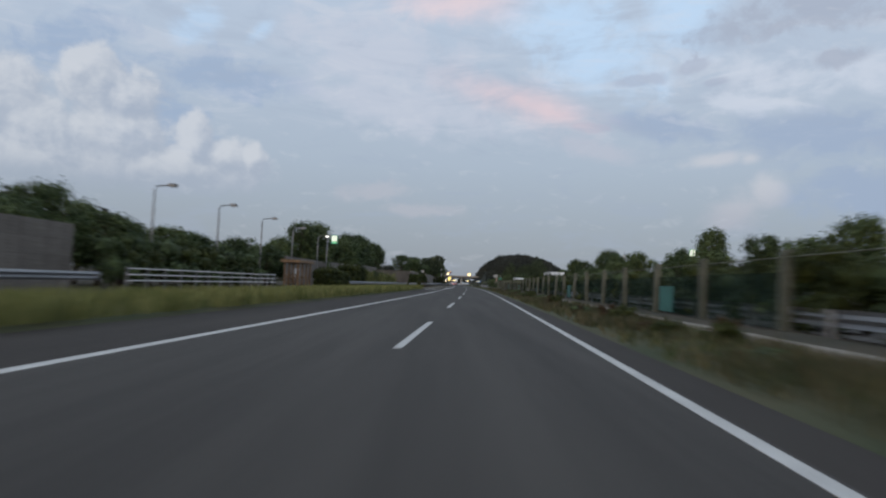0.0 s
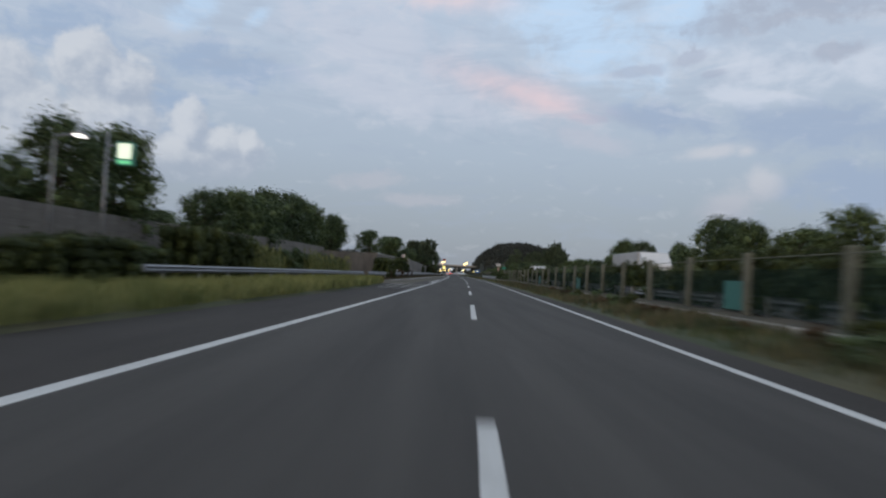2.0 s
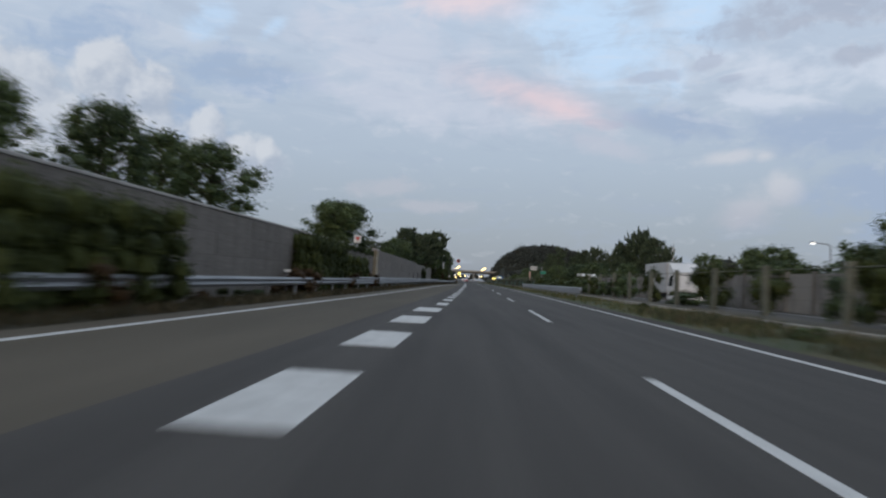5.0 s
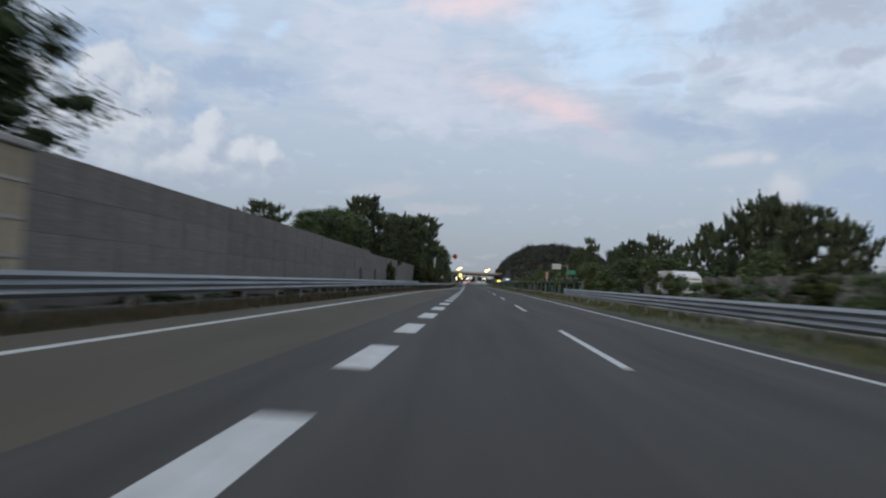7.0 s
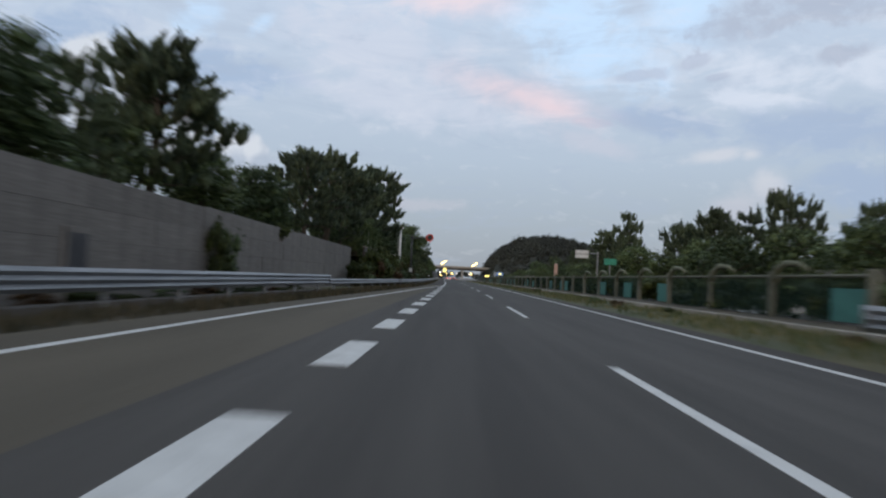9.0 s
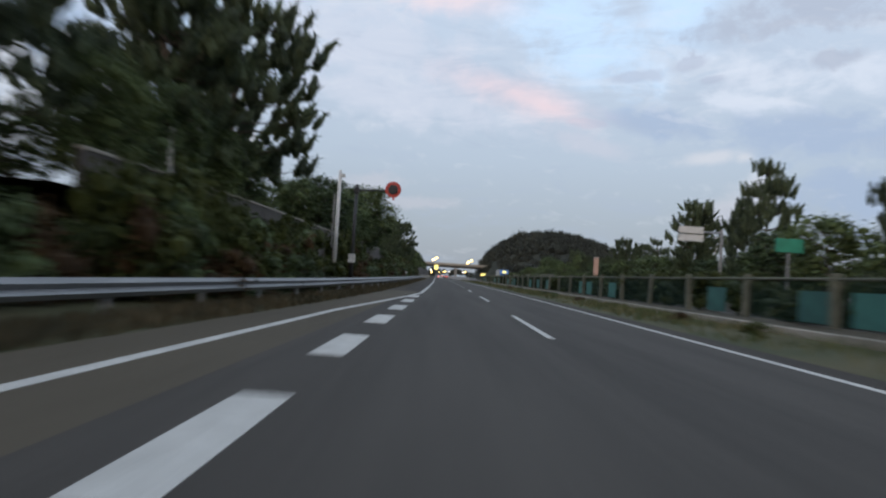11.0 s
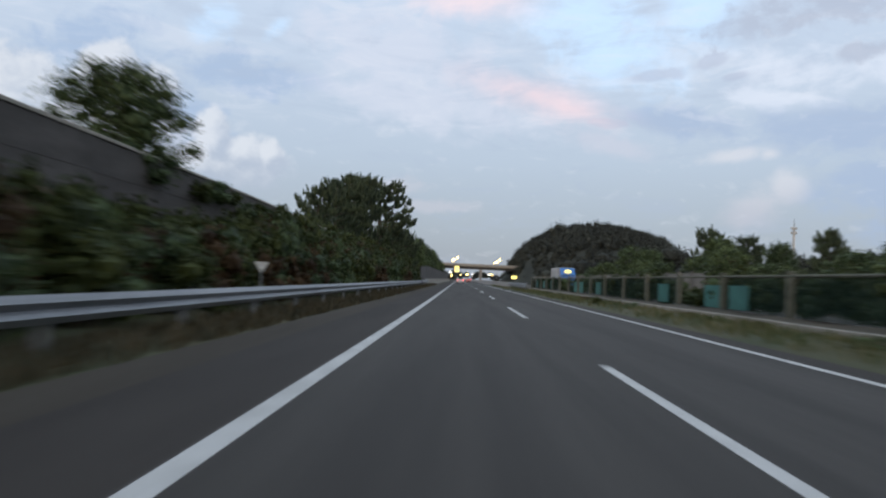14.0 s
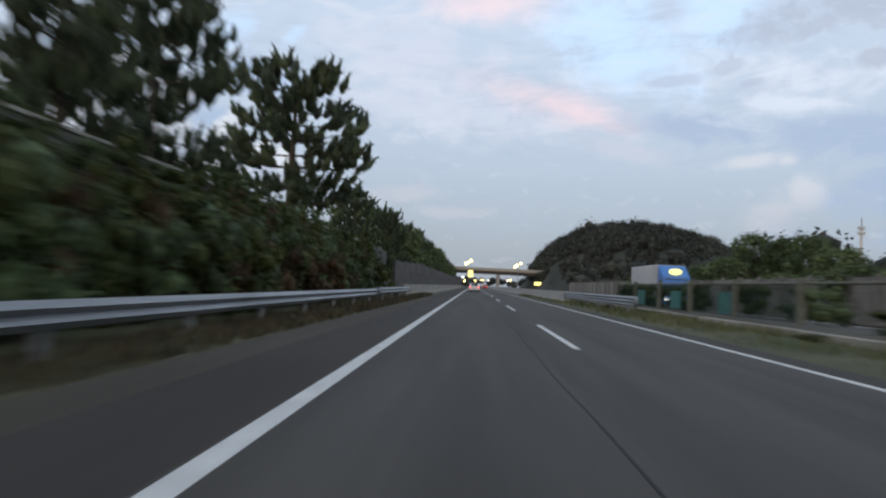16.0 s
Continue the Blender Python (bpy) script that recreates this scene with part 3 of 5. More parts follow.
# ---- guard rails ----
W_BEAM = [(0, 0.0), (0.04, 0.05), (0.075, 0.09), (0.04, 0.135), (0.0, 0.175), (0.04, 0.215), (0.075, 0.26), (0.04, 0.30), (0, 0.35),
          (-0.01, 0.35), (0.03, 0.30), (0.06, 0.26), (0.03, 0.215), (-0.012, 0.175), (0.03, 0.135), (0.06, 0.09), (0.03, 0.05), (-0.01, 0.0)]
T_BEAM = [(a, b) for a, b in W_BEAM[:9]] + [(0.04, 0.385), (0.075, 0.43), (0.04, 0.475), (0, 0.52)] + [(-0.01, 0.52), (0.03, 0.475), (0.06, 0.43), (0.03, 0.385)] + W_BEAM[9:]
rail_post = Shape().tube([(0, 0, -0.1), (0, 0, 0.78)], [0.07, 0.07], 10).mesh("rail_post", STEEL)
rail_bolt = Shape().box(-0.02, 0.07, -0.07, 0.07, -0.06, 0.06, 0.01).mesh("rail_bracket", STEEL)


def guard_rail(pairs, y0, y1, top, face, label, beam=W_BEAM, step=4.0, flare=0.0):
    """A beam on posts; face +1 shows its ridges towards larger x."""
    deep = max(b for a, b in beam)
    root = thing("guard_rail", (0, 0, 0), label, "guard rail", "guard rails")
    count = int((y1 - y0) / step)
    for k in range(count):
        a, b = y0 + k * step, y0 + (k + 1) * step
        path = [(along(pairs, y), y, top - deep) for y in (a, (a + b) / 2, b + 0.06)]
        prof = [(u * face, v) for u, v in beam]
        shift = 0.004 * (k % 2)
        part("beam", Shape().sweep(prof, [(x + shift * face, y, z) for x, y, z in path]), STEEL, root, smooth=False)
        x = along(pairs, a + step / 2)
        part("post", rail_post, None, root, at=Matrix.Translation((x - 0.09 * face, a + step / 2, 0)) @ Matrix.Diagonal((1, 1, (top - 0.02) / 0.78, 1)))
        part("bracket", rail_bolt, None, root, at=(x - 0.055 * face, a + step / 2, top - deep / 2))
    for y in (y0, y0 + count * step):  # rounded end shoes
        s = Shape().tube([(0, 0, 0), (0, 0, deep + 0.02)], [0.1, 0.1], 12)
        part("end_shoe", s, STEEL, root, at=(along(pairs, y), y, top - deep - 0.01), smooth=True)
    return root


guard_rail(RAIL_LEFT, 96, 144, 0.86, 1, "galvanised corrugated guard rail on round posts beside the merging lane")
guard_rail([(y, x + 0.12) for y, x in RAIL_LEFT], 144, 236, 0.96, 1, "tall three-wave galvanised guard rail before the grey concrete wall", beam=T_BEAM)
guard_rail(RAIL_LEFT, 236, 400, 0.74, 1, "galvanised guard rail in front of the overgrown bank")
guard_rail([(y, x + 0.1) for y, x in RAIL_LEFT], 400, 416, 0.80, 1, "short overlapping end length of galvanised guard rail", step=4.0)
guard_rail(((-60, -14.3), (100, -14.3)), -60, -4, 0.95, 1, "grey guard rail along the bus stop")
guard_rail(((52, -14.3), (84, -13.6), (96, -11.4)), 52, 96, 0.82, 1, "grey guard rail behind the grass strip")
guard_rail(((150, 6.0), (156, 5.7), (208, 5.7), (212, 6.0)), 152, 212, 1.02, -1, "tall three-wave galvanised guard rail on the median", beam=T_BEAM)
guard_rail(((398, 5.9), (424, 5.7)), 400, 424, 1.0, -1, "galvanised guard rail leading to the median barrier", beam=T_BEAM)

rail_kerb = Shape().sweep([(-0.35, 0), (0.0, 0), (-0.03, 0.2), (-0.35, 0.22)], [(along(RAIL_LEFT, y) - 0.1, y, -0.06) for y in range(144, 238, 4)])
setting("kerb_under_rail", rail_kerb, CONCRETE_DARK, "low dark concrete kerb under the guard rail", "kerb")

guard_rail(((-40, 8.55), (120, 8.55)), -40, 116, 0.98, 1, "pale galvanised guard rail behind the median fence posts")

# pipe fence beside the shelter
pipe_fence = thing("pipe_fence", (0, 0, 0), "grey steel fence of three thin pipes on posts", "fence")
for z in (0.55, 0.85, 1.15):
    part("pipe", Shape().tube([(-15.6, 1 + 6 * e, z) for e in range(5)], [0.035] * 5, 8), WHITE_STEEL, pipe_fence)
for k in range(13):
    part("post", Shape().tube([(-15.68, 1 + 2 * k, 0), (-15.68, 1 + 2 * k, 1.25)], [0.045, 0.045], 8), STEEL, pipe_fence)

# ---- walls ----


def panel_wall(name, x, y0, y1, heights, label, face, course=0.9, length=4.0, mat=CONCRETE_WALL):
    """Stacked precast panels between slim pillars; heights gives (along, top)."""
    root = thing(name, (0, 0, 0), label, "wall", kind="structure")
    meshes = {}
    count = int(round((y1 - y0) / length))
    for k in range(count):
        ya = y0 + k * length
        top = along(heights, ya + length / 2)
        rows = max(1, int(round(top / course)))
        h = round(top / rows, 2)
        if h not in meshes:
            meshes[h] = Shape().box(-0.09, 0.09, 0.003, length - 0.003, 0.002, h - 0.002, 0.004).mesh("wall_panel", mat)
        for r in range(rows):
            part("panel", meshes[h], None, root, at=(x + 0.004 * face * ((k * 3 + r * 5) % 4 - 1.5), ya, -0.05 + r * h))
    core = Shape()
    core.sheet([[(x - 0.05 * face, y0 + k * length + e, -0.2), (x - 0.05 * face, y0 + k * length + e, along(heights, y0 + k * length + length / 2) - 0.12)] for k in range(count) for e in (0.0, length)])
    core.sheet([[(x - 0.07 * face, y0 + k * length + e, -0.2), (x - 0.07 * face, y0 + k * length + e, along(heights, y0 + k * length + length / 2) - 0.12)] for k in range(count) for e in (0.0, length)])
    part("core", core, mat, root)
    return root


def wall_cap(root, x, y0, y1, heights, mat=CONCRETE):
    pts = [(x, y, along(heights, y) - 0.04) for y in np.arange(y0, y1 + 0.1, 4.0)]
    part("cap", Shape().sweep([(-0.13, 0), (0.13, 0), (0.13, 0.07), (0.11, 0.09), (-0.11, 0.09), (-0.13, 0.07)], pts), mat, root)


h_a = ((-60, 3.35), (60, 3.35), (100, 3.8))
panel_wall("wall_bus_stop", -19.7, -49, 3, h_a, "grey precast concrete noise wall behind the bus stop", 1)
panel_wall("wall_behind_shelter", -19.7, 42, 114, h_a, "grey precast noise wall below the roadside trees", 1)
h_b = ((110, 3.25), (160, 3.4), (164, 3.65), (212, 3.6), (214, 3.4), (260, 3.5))
wall_b = panel_wall("wall_merging_lane", -12.1, 112, 260, h_b, "tall grey concrete retaining wall in level courses", 1)
wall_cap(wall_b, -12.1, 112, 160, h_b)
h_c = ((260, 3.6), (275, 3.85), (300, 3.95), (320, 4.2), (345, 4.15), (362, 3.95), (385, 4.1), (432, 4.15))
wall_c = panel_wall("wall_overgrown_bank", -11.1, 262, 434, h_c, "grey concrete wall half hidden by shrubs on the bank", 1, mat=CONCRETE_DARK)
wall_cap(wall_c, -11.1, 262, 432, h_c, CONCRETE_OLD)
h_d = ((410, 2.6), (440, 3.2), (700, 3.6))
panel_wall("wall_before_bridge", -8.0, 416, 668, h_d, "dark concrete wall leading up to the overpass", 1, course=1.2, length=6.0, mat=CONCRETE_DARK)
barrier_d = Shape().sweep([(-0.25, 0), (0.28, 0), (0.14, 0.4), (0.08, 1.0), (-0.08, 1.0)], [(-7.3, y, -0.05) for y in (416, 500, 600, 668)])
setting("barrier_left", barrier_d, CONCRETE_OLD, "weathered concrete safety barrier below the wall", "barrier")

# weathered pillar where the walls meet
pillar = thing("wall_pillar", (-11.95, 163.0, 0), "stained pale concrete pillar where two walls meet", "pillar")
part("shaft", Shape().box(-0.14, 0.22, -0.75, 0.75, -0.05, 3.45, 0.03), CONCRETE_STAINED, pillar)
part("cap", Shape().box(-0.2, 0.3, -0.95, 0.95, 3.45, 3.62, 0.03), CONCRETE, pillar)
for k in range(4):
    part("band", Shape().box(0.22, 0.245, -0.7, 0.7, 0.4 + 0.78 * k, 0.47 + 0.78 * k), CONCRETE, pillar)
# service niches in the wall
for y in (207.0, 215.5):
    niche = thing("wall_niche", (-11.97, y, 0), "dark recessed service door in the concrete wall", "niche")
    part("frame", Shape().box(-0.02, 0.05, -0.55, 0.55, 0.0, 1.95, 0.01), CONCRETE_WALL, niche)
    part("door", Shape().box(0.05, 0.062, -0.42, 0.42, 0.05, 1.8), STEEL_DARK, niche)

# opposite noise wall, far behind the median
opp = thing("wall_opposite", (0, 0, 0), "pale grey noise wall beyond the opposite carriageway", "wall", kind="structure")
opp_mesh = Shape()
for r in range(3):
    opp_mesh.box(-0.08, 0.08, 0.015, 3.985, r * 0.95 + 0.01, r * 0.95 + 0.94)
opp_me = opp_mesh.mesh("noise_panel", OPP_CONCRETE)
pil_me = Shape().box(-0.14, 0.14, -0.12, 0.12, 0, 3.0, 0.02).mesh("noise_pillar", OPP_CONCRETE)
for k in range(150):
    if START + 4 * k < 134 or 238 < START + 4 * k < 382:
        continue
    part("panel", opp_me, None, opp, at=(21.0, START + 4 * k, 0))
    part("pillar", pil_me, None, opp, at=(20.95, START + 4 * k, 0))

# median barrier towards the overpass
bar_r = Shape().sweep([(-0.32, 0), (0.32, 0), (0.16, 0.35), (0.09, 1.05), (-0.09, 1.05), (-0.16, 0.35)], [(5.8, y, -0.02) for y in (424, 500, 600, 800, END)])
setting("barrier_median", bar_r, CONCRETE, "pale concrete median barrier", "barrier")
setting("median_paving", Shape().sheet([[(4.45, y, 0.0), (10.2, y, 0.0)] for y in (470, 700, END)]), ASPHALT_DARK, "asphalt median beside the barrier", "road")

# ---- median fence ----
post_me = Shape().box(-0.1, 0.1, -0.1, 0.1, 0, 1.95, 0.02).mesh("fence_post", FENCE_CONCRETE)
net_me = Shape().box(-0.015, 0.015, 0, 1.7, 0, 0.9).mesh("fence_net", NET_GREEN)


weave_me = Shape().box(-0.006, 0.006, 0.12, 5.28, 0, 1.3).mesh("fence_weave", NET_FINE)


def median_fence(y0, y1, nets, tall=1.0):
    root = thing("median_fence", (0, 0, 0), "fence of pale concrete posts with pipes and green net panels", "fence", "median fences")
    k, y = 0, y0
    while y <= y1:
        part("post", post_me, None, root, at=Matrix.Translation((8.2, y, 0.3)) @ Matrix.Diagonal((1, 1, tall, 1)) @ Matrix.Rotation(radians(1.5 * math.sin(k * 3.3)), 4, "Y"))
        if y + 5.4 <= y1 and k % 7 != 3 and not 112 < y < 165:
            part("netting", weave_me, None, root, "fine dark green see-through netting", at=(8.26, y, 0.45))
        if (k * 7) % 5 in nets and not 112 < y < 165:
            part("net_panel", net_me, None, root, at=(8.2 + 0.05 * math.sin(k), y + 0.2 + 1.4 * (k % 3), 0.5))
        k, y = k + 1, y + 5.4
    for z in (0.2 + 1.88 * tall,):
        ends = np.arange(y0, y - 5.3, 5.4)
        part("pipe", Shape().tube([(8.2, e, z) for e in ends], [0.045 if tall < 1 else 0.014] * len(ends), 8), FENCE_CONCRETE, root)
    if tall < 1:  # hoops that round the corners under the pipe
        for e in ends[1:8]:
            part("arch", Shape().tube([(8.2, e, 1.55), (8.2, e - 0.25, 1.95), (8.2, e - 0.8, 2.16), (8.2, e - 1.7, 2.12), (8.2, e - 2.4, 1.9)], [0.12, 0.11, 0.10, 0.08, 0.04], 7), CREEPER, root, "arching bundle of dry creepers", smooth=True)
        for e in ends[1:]:
            part("hoop", Shape().tube([(8.2, e - 0.08, 1.1), (8.2, e - 0.16, 1.45), (8.2, e - 0.42, z - 0.06)], [0.06, 0.05, 0.04], 6), FENCE_CONCRETE, root)


median_fence(-38.1, 162, (0,))
median_fence(215.4, 416, (0, 1, 3), 0.82)

# ---- vegetation ----


def cards(centres, radii, per, size, seed, flat=0.75, droop=0.0):
    """Leaf sprays as small kinked diamonds on the shells of clumps."""
    g = np.random.default_rng(seed)
    c, r = np.repeat(np.array(centres, float), per, 0), np.repeat(np.array(radii, float), per)
    d = g.normal(size=(len(c), 3))
    d /= np.linalg.norm(d, axis=1)[:, None]
    far = g.uniform(0.45, 1.05, len(c)) + (g.uniform(0, 1, len(c)) < 0.11) * g.uniform(0, 0.38, len(c))
    p = c + d * (r * far)[:, None] * [1, 1, flat]
    nrm = d + g.normal(scale=0.6, size=d.shape) + [0, 0, 0.35]
    nrm /= np.linalg.norm(nrm, axis=1)[:, None]
    u = np.cross(nrm, g.normal(size=d.shape))
    u /= np.linalg.norm(u, axis=1)[:, None]
    w = np.cross(nrm, u)
    s = (size * g.uniform(0.6, 1.3, len(c)))[:, None]
    kink = nrm * s * g.uniform(-0.3, 0.3, (len(c), 1))
    v = np.stack([p - u * s, p + w * s * 0.55 + kink, p + u * s, p - w * s * 0.55 + kink], 1).reshape(-1, 3)
    i = np.arange(len(c))[:, None] * 4
    return v.tolist(), (i + [0, 1, 2, 3]).tolist()


def lump(c, r, g, flat=0.75):
    """A small uneven core inside a clump."""
    bm = bmesh.new()
    bmesh.ops.create_icosphere(bm, subdivisions=1, radius=1)
    pts = [(c[0] + v.co.x * r * g.uniform(0.6, 0.85), c[1] + v.co.y * r * g.uniform(0.6, 0.85), c[2] + v.co.z * r * flat * g.uniform(0.6, 0.85)) for v in bm.verts]
    faces = [[v.index for v in f.verts] for f in bm.faces]
    bm.free()
    return pts, faces


def broad_tree(seed, mat, name="broadleaf_tree", slim=1.0, per=140, leaf=0.13):
    """A ten metre tree: forked trunk, limbs, and a crown of leafy clumps."""
    g = np.random.default_rng(seed)
    root = thing(name, (0, 0, -200), "", "tree")
    wood, crown = Shape(), Shape()
    lean = g.uniform(-0.4, 0.4, 2)
    wood.tube([(0, 0, -0.3), (lean[0] * 0.4, lean[1] * 0.4, 2), (lean[0], lean[1], 4.5), (lean[0] * 1.3, lean[1] * 1.3, 8)], [0.24, 0.19, 0.14, 0.04], 8)
    cs, rs = [], []
    for k in range(58):
        a, z = k * 2.4 + g.uniform(-0.5, 0.5), 2.2 + 7.0 * ((k + g.uniform(0, 1)) / 58) ** 0.85
        wide = 3.1 * slim * math.sin(math.pi * min(1, max(0.1, (z - 0.6) / 10.2))) ** 0.7
        d = wide * g.uniform(0.3, 1.0)
        c = (lean[0] + d * math.cos(a), lean[1] + d * math.sin(a), z)
        cs.append(c)
        rs.append(g.uniform(0.75, 1.35) * (0.85 if z > 8 else 1))
        if k % 2 == 0:
            zb = max(1.6, z - 1.6)
            wood.tube([(lean[0] * zb / 6, lean[1] * zb / 6, zb), (c[0] * 0.55 + lean[0] * 0.4, c[1] * 0.55, (zb + z) / 2 + 0.1), c], [0.09, 0.06, 0.02], 5)
    cs.append((lean[0], lean[1], 9.2)), rs.append(1.0)
    for c, r in zip(cs, rs):
        crown.add(*lump(c, r * 0.5, g, 1.0))
    crown.add(*cards(cs, rs, per, leaf, seed + 1, 1.0))
    part("trunk", wood, BARK, root, smooth=True)
    part("crown", crown, mat, root)
    return root


def pine_tree(seed, conical=False, whorls=9, limbs=4):
    """A ten metre black pine: bent trunk, open whorls of upswept limbs, and upright candles of needles."""
    g = np.random.default_rng(seed)
    root = thing("pine_tree", (0, 0, -200), "", "tree")
    wood, crown = Shape(), Shape()
    sway = g.uniform(-0.6, 0.6, 2)

    def stem(z):
        return np.array([sway[0] * math.sin(z * 0.35), sway[1] * math.sin(z * 0.3), z])

    wood.tube([stem(z) for z in (-0.3, 2, 4, 6, 8, 9.6)], [0.22, 0.19, 0.15, 0.11, 0.06, 0.015], 8)
    candles = []
    for w in range(whorls):
        z = 2.4 + 6.9 * (w / (whorls - 1)) ** 0.92 + g.uniform(-0.2, 0.2)
        reach = (2.9 * (1 - (z - 2.4) / 8.2) ** 0.85 + 0.35) if conical else 2.9 * math.sqrt(max(0.06, 1 - ((z - 4.6) / 5.3) ** 2))
        for b in range(limbs if w < whorls - 2 else 3):
            a, ln = w * 1.9 + b * 6.283 / limbs + g.uniform(-0.45, 0.45), reach * g.uniform(0.5, 1.15)
            out, lift = np.array([math.cos(a), math.sin(a), 0.0]), g.uniform(0.05, 0.4)
            o = stem(z)
            at = [o + out * ln * f + np.array([0, 0, lift * ln * f * f]) for f in (0.0, 0.5, 1.0)]
            wood.tube(at, [0.055, 0.04, 0.015], 4)
            for f, many in ((0.45, 2), (0.75, 4), (1.0, 5)):
                if f < 0.5 and ln < 1.2:
                    continue
                foot = o + out * ln * f + np.array([0, 0, lift * ln * f * f])
                for _ in range(many):
                    off = g.normal(size=3) * [0.34, 0.34, 0.12]
                    axis = np.array([0, 0, 1.0]) + out * g.uniform(0.1, 0.55) + g.normal(scale=0.16, size=3)
                    candles.append((foot + off - [0, 0, 0.15], axis / np.linalg.norm(axis), g.uniform(0.65, 1.15)))
    for k in range(4):
        candles.append((stem(8.7 + 0.3 * k) + g.normal(scale=0.12, size=3), np.array([0, 0, 1.0]), 0.9))
    needles = []
    for foot, axis, ln in candles:
        crown.tube([foot, foot + axis * ln * 0.35, foot + axis * ln * 0.95], [0.09, 0.17, 0.03], 5)
        base = foot + axis * ln * (np.arange(34) / 34)[:, None]
        d = axis * 0.7 + g.normal(scale=0.62, size=(34, 3))
        d /= np.linalg.norm(d, axis=1)[:, None]
        side = np.cross(d, g.normal(size=(34, 3)))
        side *= 0.04 / np.linalg.norm(side, axis=1)[:, None]
        needles.append(np.stack([base - side, base + side, base + d * g.uniform(0.2, 0.36, (34, 1))], 1).reshape(-1, 3))
    needles = np.concatenate(needles)
    crown.add(needles.tolist(), np.arange(len(needles)).reshape(-1, 3).tolist())
    part("trunk", wood, BARK, root, smooth=True)
    part("crown", crown, NEEDLE, root)
    return root


def shrub(seed, mat):
    """A two metre shrub of many stems under leafy clumps."""
    g = np.random.default_rng(seed)
    root = thing("shrub", (0, 0, -200), "", "shrub")
    wood, crown = Shape(), Shape()
    cs, rs = [], []
    for k in range(13):
        a, d, z = k * 2.4, 0.75 * math.sqrt(k / 13), g.uniform(0.45, 1.75) * (1 - 0.25 * k / 13)
        c = (d * math.cos(a), d * math.sin(a), z)
        cs.append(c), rs.append(g.uniform(0.3, 0.55))
        if k % 3 == 0:
            wood.tube([(0.1 * math.cos(a), 0.1 * math.sin(a), -0.1), c], [0.03, 0.01], 4)
        crown.add(*lump(c, rs[-1] * 0.8, g, 0.9))
    crown.add(*cards(cs, rs, 62, 0.085, seed + 9, 0.9))
    part("stem", wood, BARK, root)
    part("foliage", crown, mat, root)
    return root


def hedge_block(seed, mat):
    """A clipped hedge length, two metres each way, thick with leaves."""
    g = np.random.default_rng(seed)
    root = thing("hedge", (0, 0, -200), "", "hedge")
    cs, rs = [], []
    for i in range(4):
        for j in range(3):
            for k in range(4):
                cs.append(((i - 1.5) * 0.5 + g.uniform(-0.1, 0.1), (j - 1) * 0.7 + g.uniform(-0.12, 0.12), 0.3 + k * 0.45 + g.uniform(-0.1, 0.1))), rs.append(g.uniform(0.36, 0.5))
    crown = Shape()
    for c, r in zip(cs, rs):
        crown.add(*lump(c, r * 0.85, g, 0.95))
    crown.add(*cards(cs, rs, 70, 0.07, seed + 3, 0.95))
    wood = Shape()
    for i in range(3):
        wood.tube([((i - 1) * 0.5, 0, -0.1), ((i - 1) * 0.55, 0, 1.2)], [0.04, 0.02], 5)
    part("stem", wood, BARK, root)
    part("foliage", crown, mat, root)
    return root


BROADS = [broad_tree(11, LEAF), broad_tree(12, LEAF_DARK), broad_tree(13, LEAF, slim=0.8), broad_tree(14, LEAF_DARK, slim=1.15)]
PINES = [pine_tree(21), pine_tree(22, False, 8, 4), pine_tree(23, True, 11, 4), pine_tree(24, False, 10, 4)]
LOW_BROADS = [broad_tree(15, LEAF, per=48, leaf=0.2), broad_tree(16, LEAF_DARK, per=48, leaf=0.2), broad_tree(17, LEAF, slim=1.2, per=48, leaf=0.2)]
HEDGES = [hedge_block(41, LEAF_BUSH_SHADED), hedge_block(42, LEAF_BUSH_SHADED)]
SHRUBS = [shrub(31, LEAF_BUSH_SHADED), shrub(32, LEAF_DARK), shrub(33, LEAF_RUST), shrub(34, LEAF_BUSH_SHADED)]


def plant(kinds, k, x, y, z, sx, sz, label, group):
    g = np.random.default_rng(int(abs(x * 131 + y * 17 + k * 7)) + 3)
    ob = copy_thing(kinds[k % len(kinds)], Matrix.Translation((x, y, z)) @ Matrix.Rotation(g.uniform(0, 6.283), 4, "Z") @ Matrix.Diagonal((sx * g.uniform(0.9, 1.1), sx * g.uniform(0.9, 1.1), sz, 1)))
    return tagged(ob, label, group=group)


def mass(name, label, spots):
    """Many shrubs joined into one growth: spots of (pattern, x, y, z, width, height)."""
    vs, fs, ms, count = [], [], [], 0
    mats = []
    for k, (ob, x, y, z, sx, sz) in enumerate(spots):
        me = next(o for o in ob.children if o.name.startswith("foliage")).data
        co = np.empty(len(me.vertices) * 3)
        me.vertices.foreach_get("co", co)
        co = co.reshape(-1, 3)
        a = k * 2.399
        c, s = math.cos(a) * sx, math.sin(a) * sx
        vs.append(np.stack([x + co[:, 0] * c - co[:, 1] * s, y + co[:, 0] * s + co[:, 1] * c, z + co[:, 2] * sz], 1))
        if me.materials[0] not in mats:
            mats.append(me.materials[0])
        fs += [[i + count for i in p.vertices] for p in me.polygons]
        ms += [mats.index(me.materials[0])] * len(me.polygons)
        count += len(co)
    me = bpy.data.meshes.new(name)
    me.from_pydata(np.concatenate(vs).tolist(), [], fs)
    for m in mats:
        me.materials.append(m)
    me.polygons.foreach_set("material_index", ms)
    return tagged(new(name, me), label, "shrubs", "", "stuff")


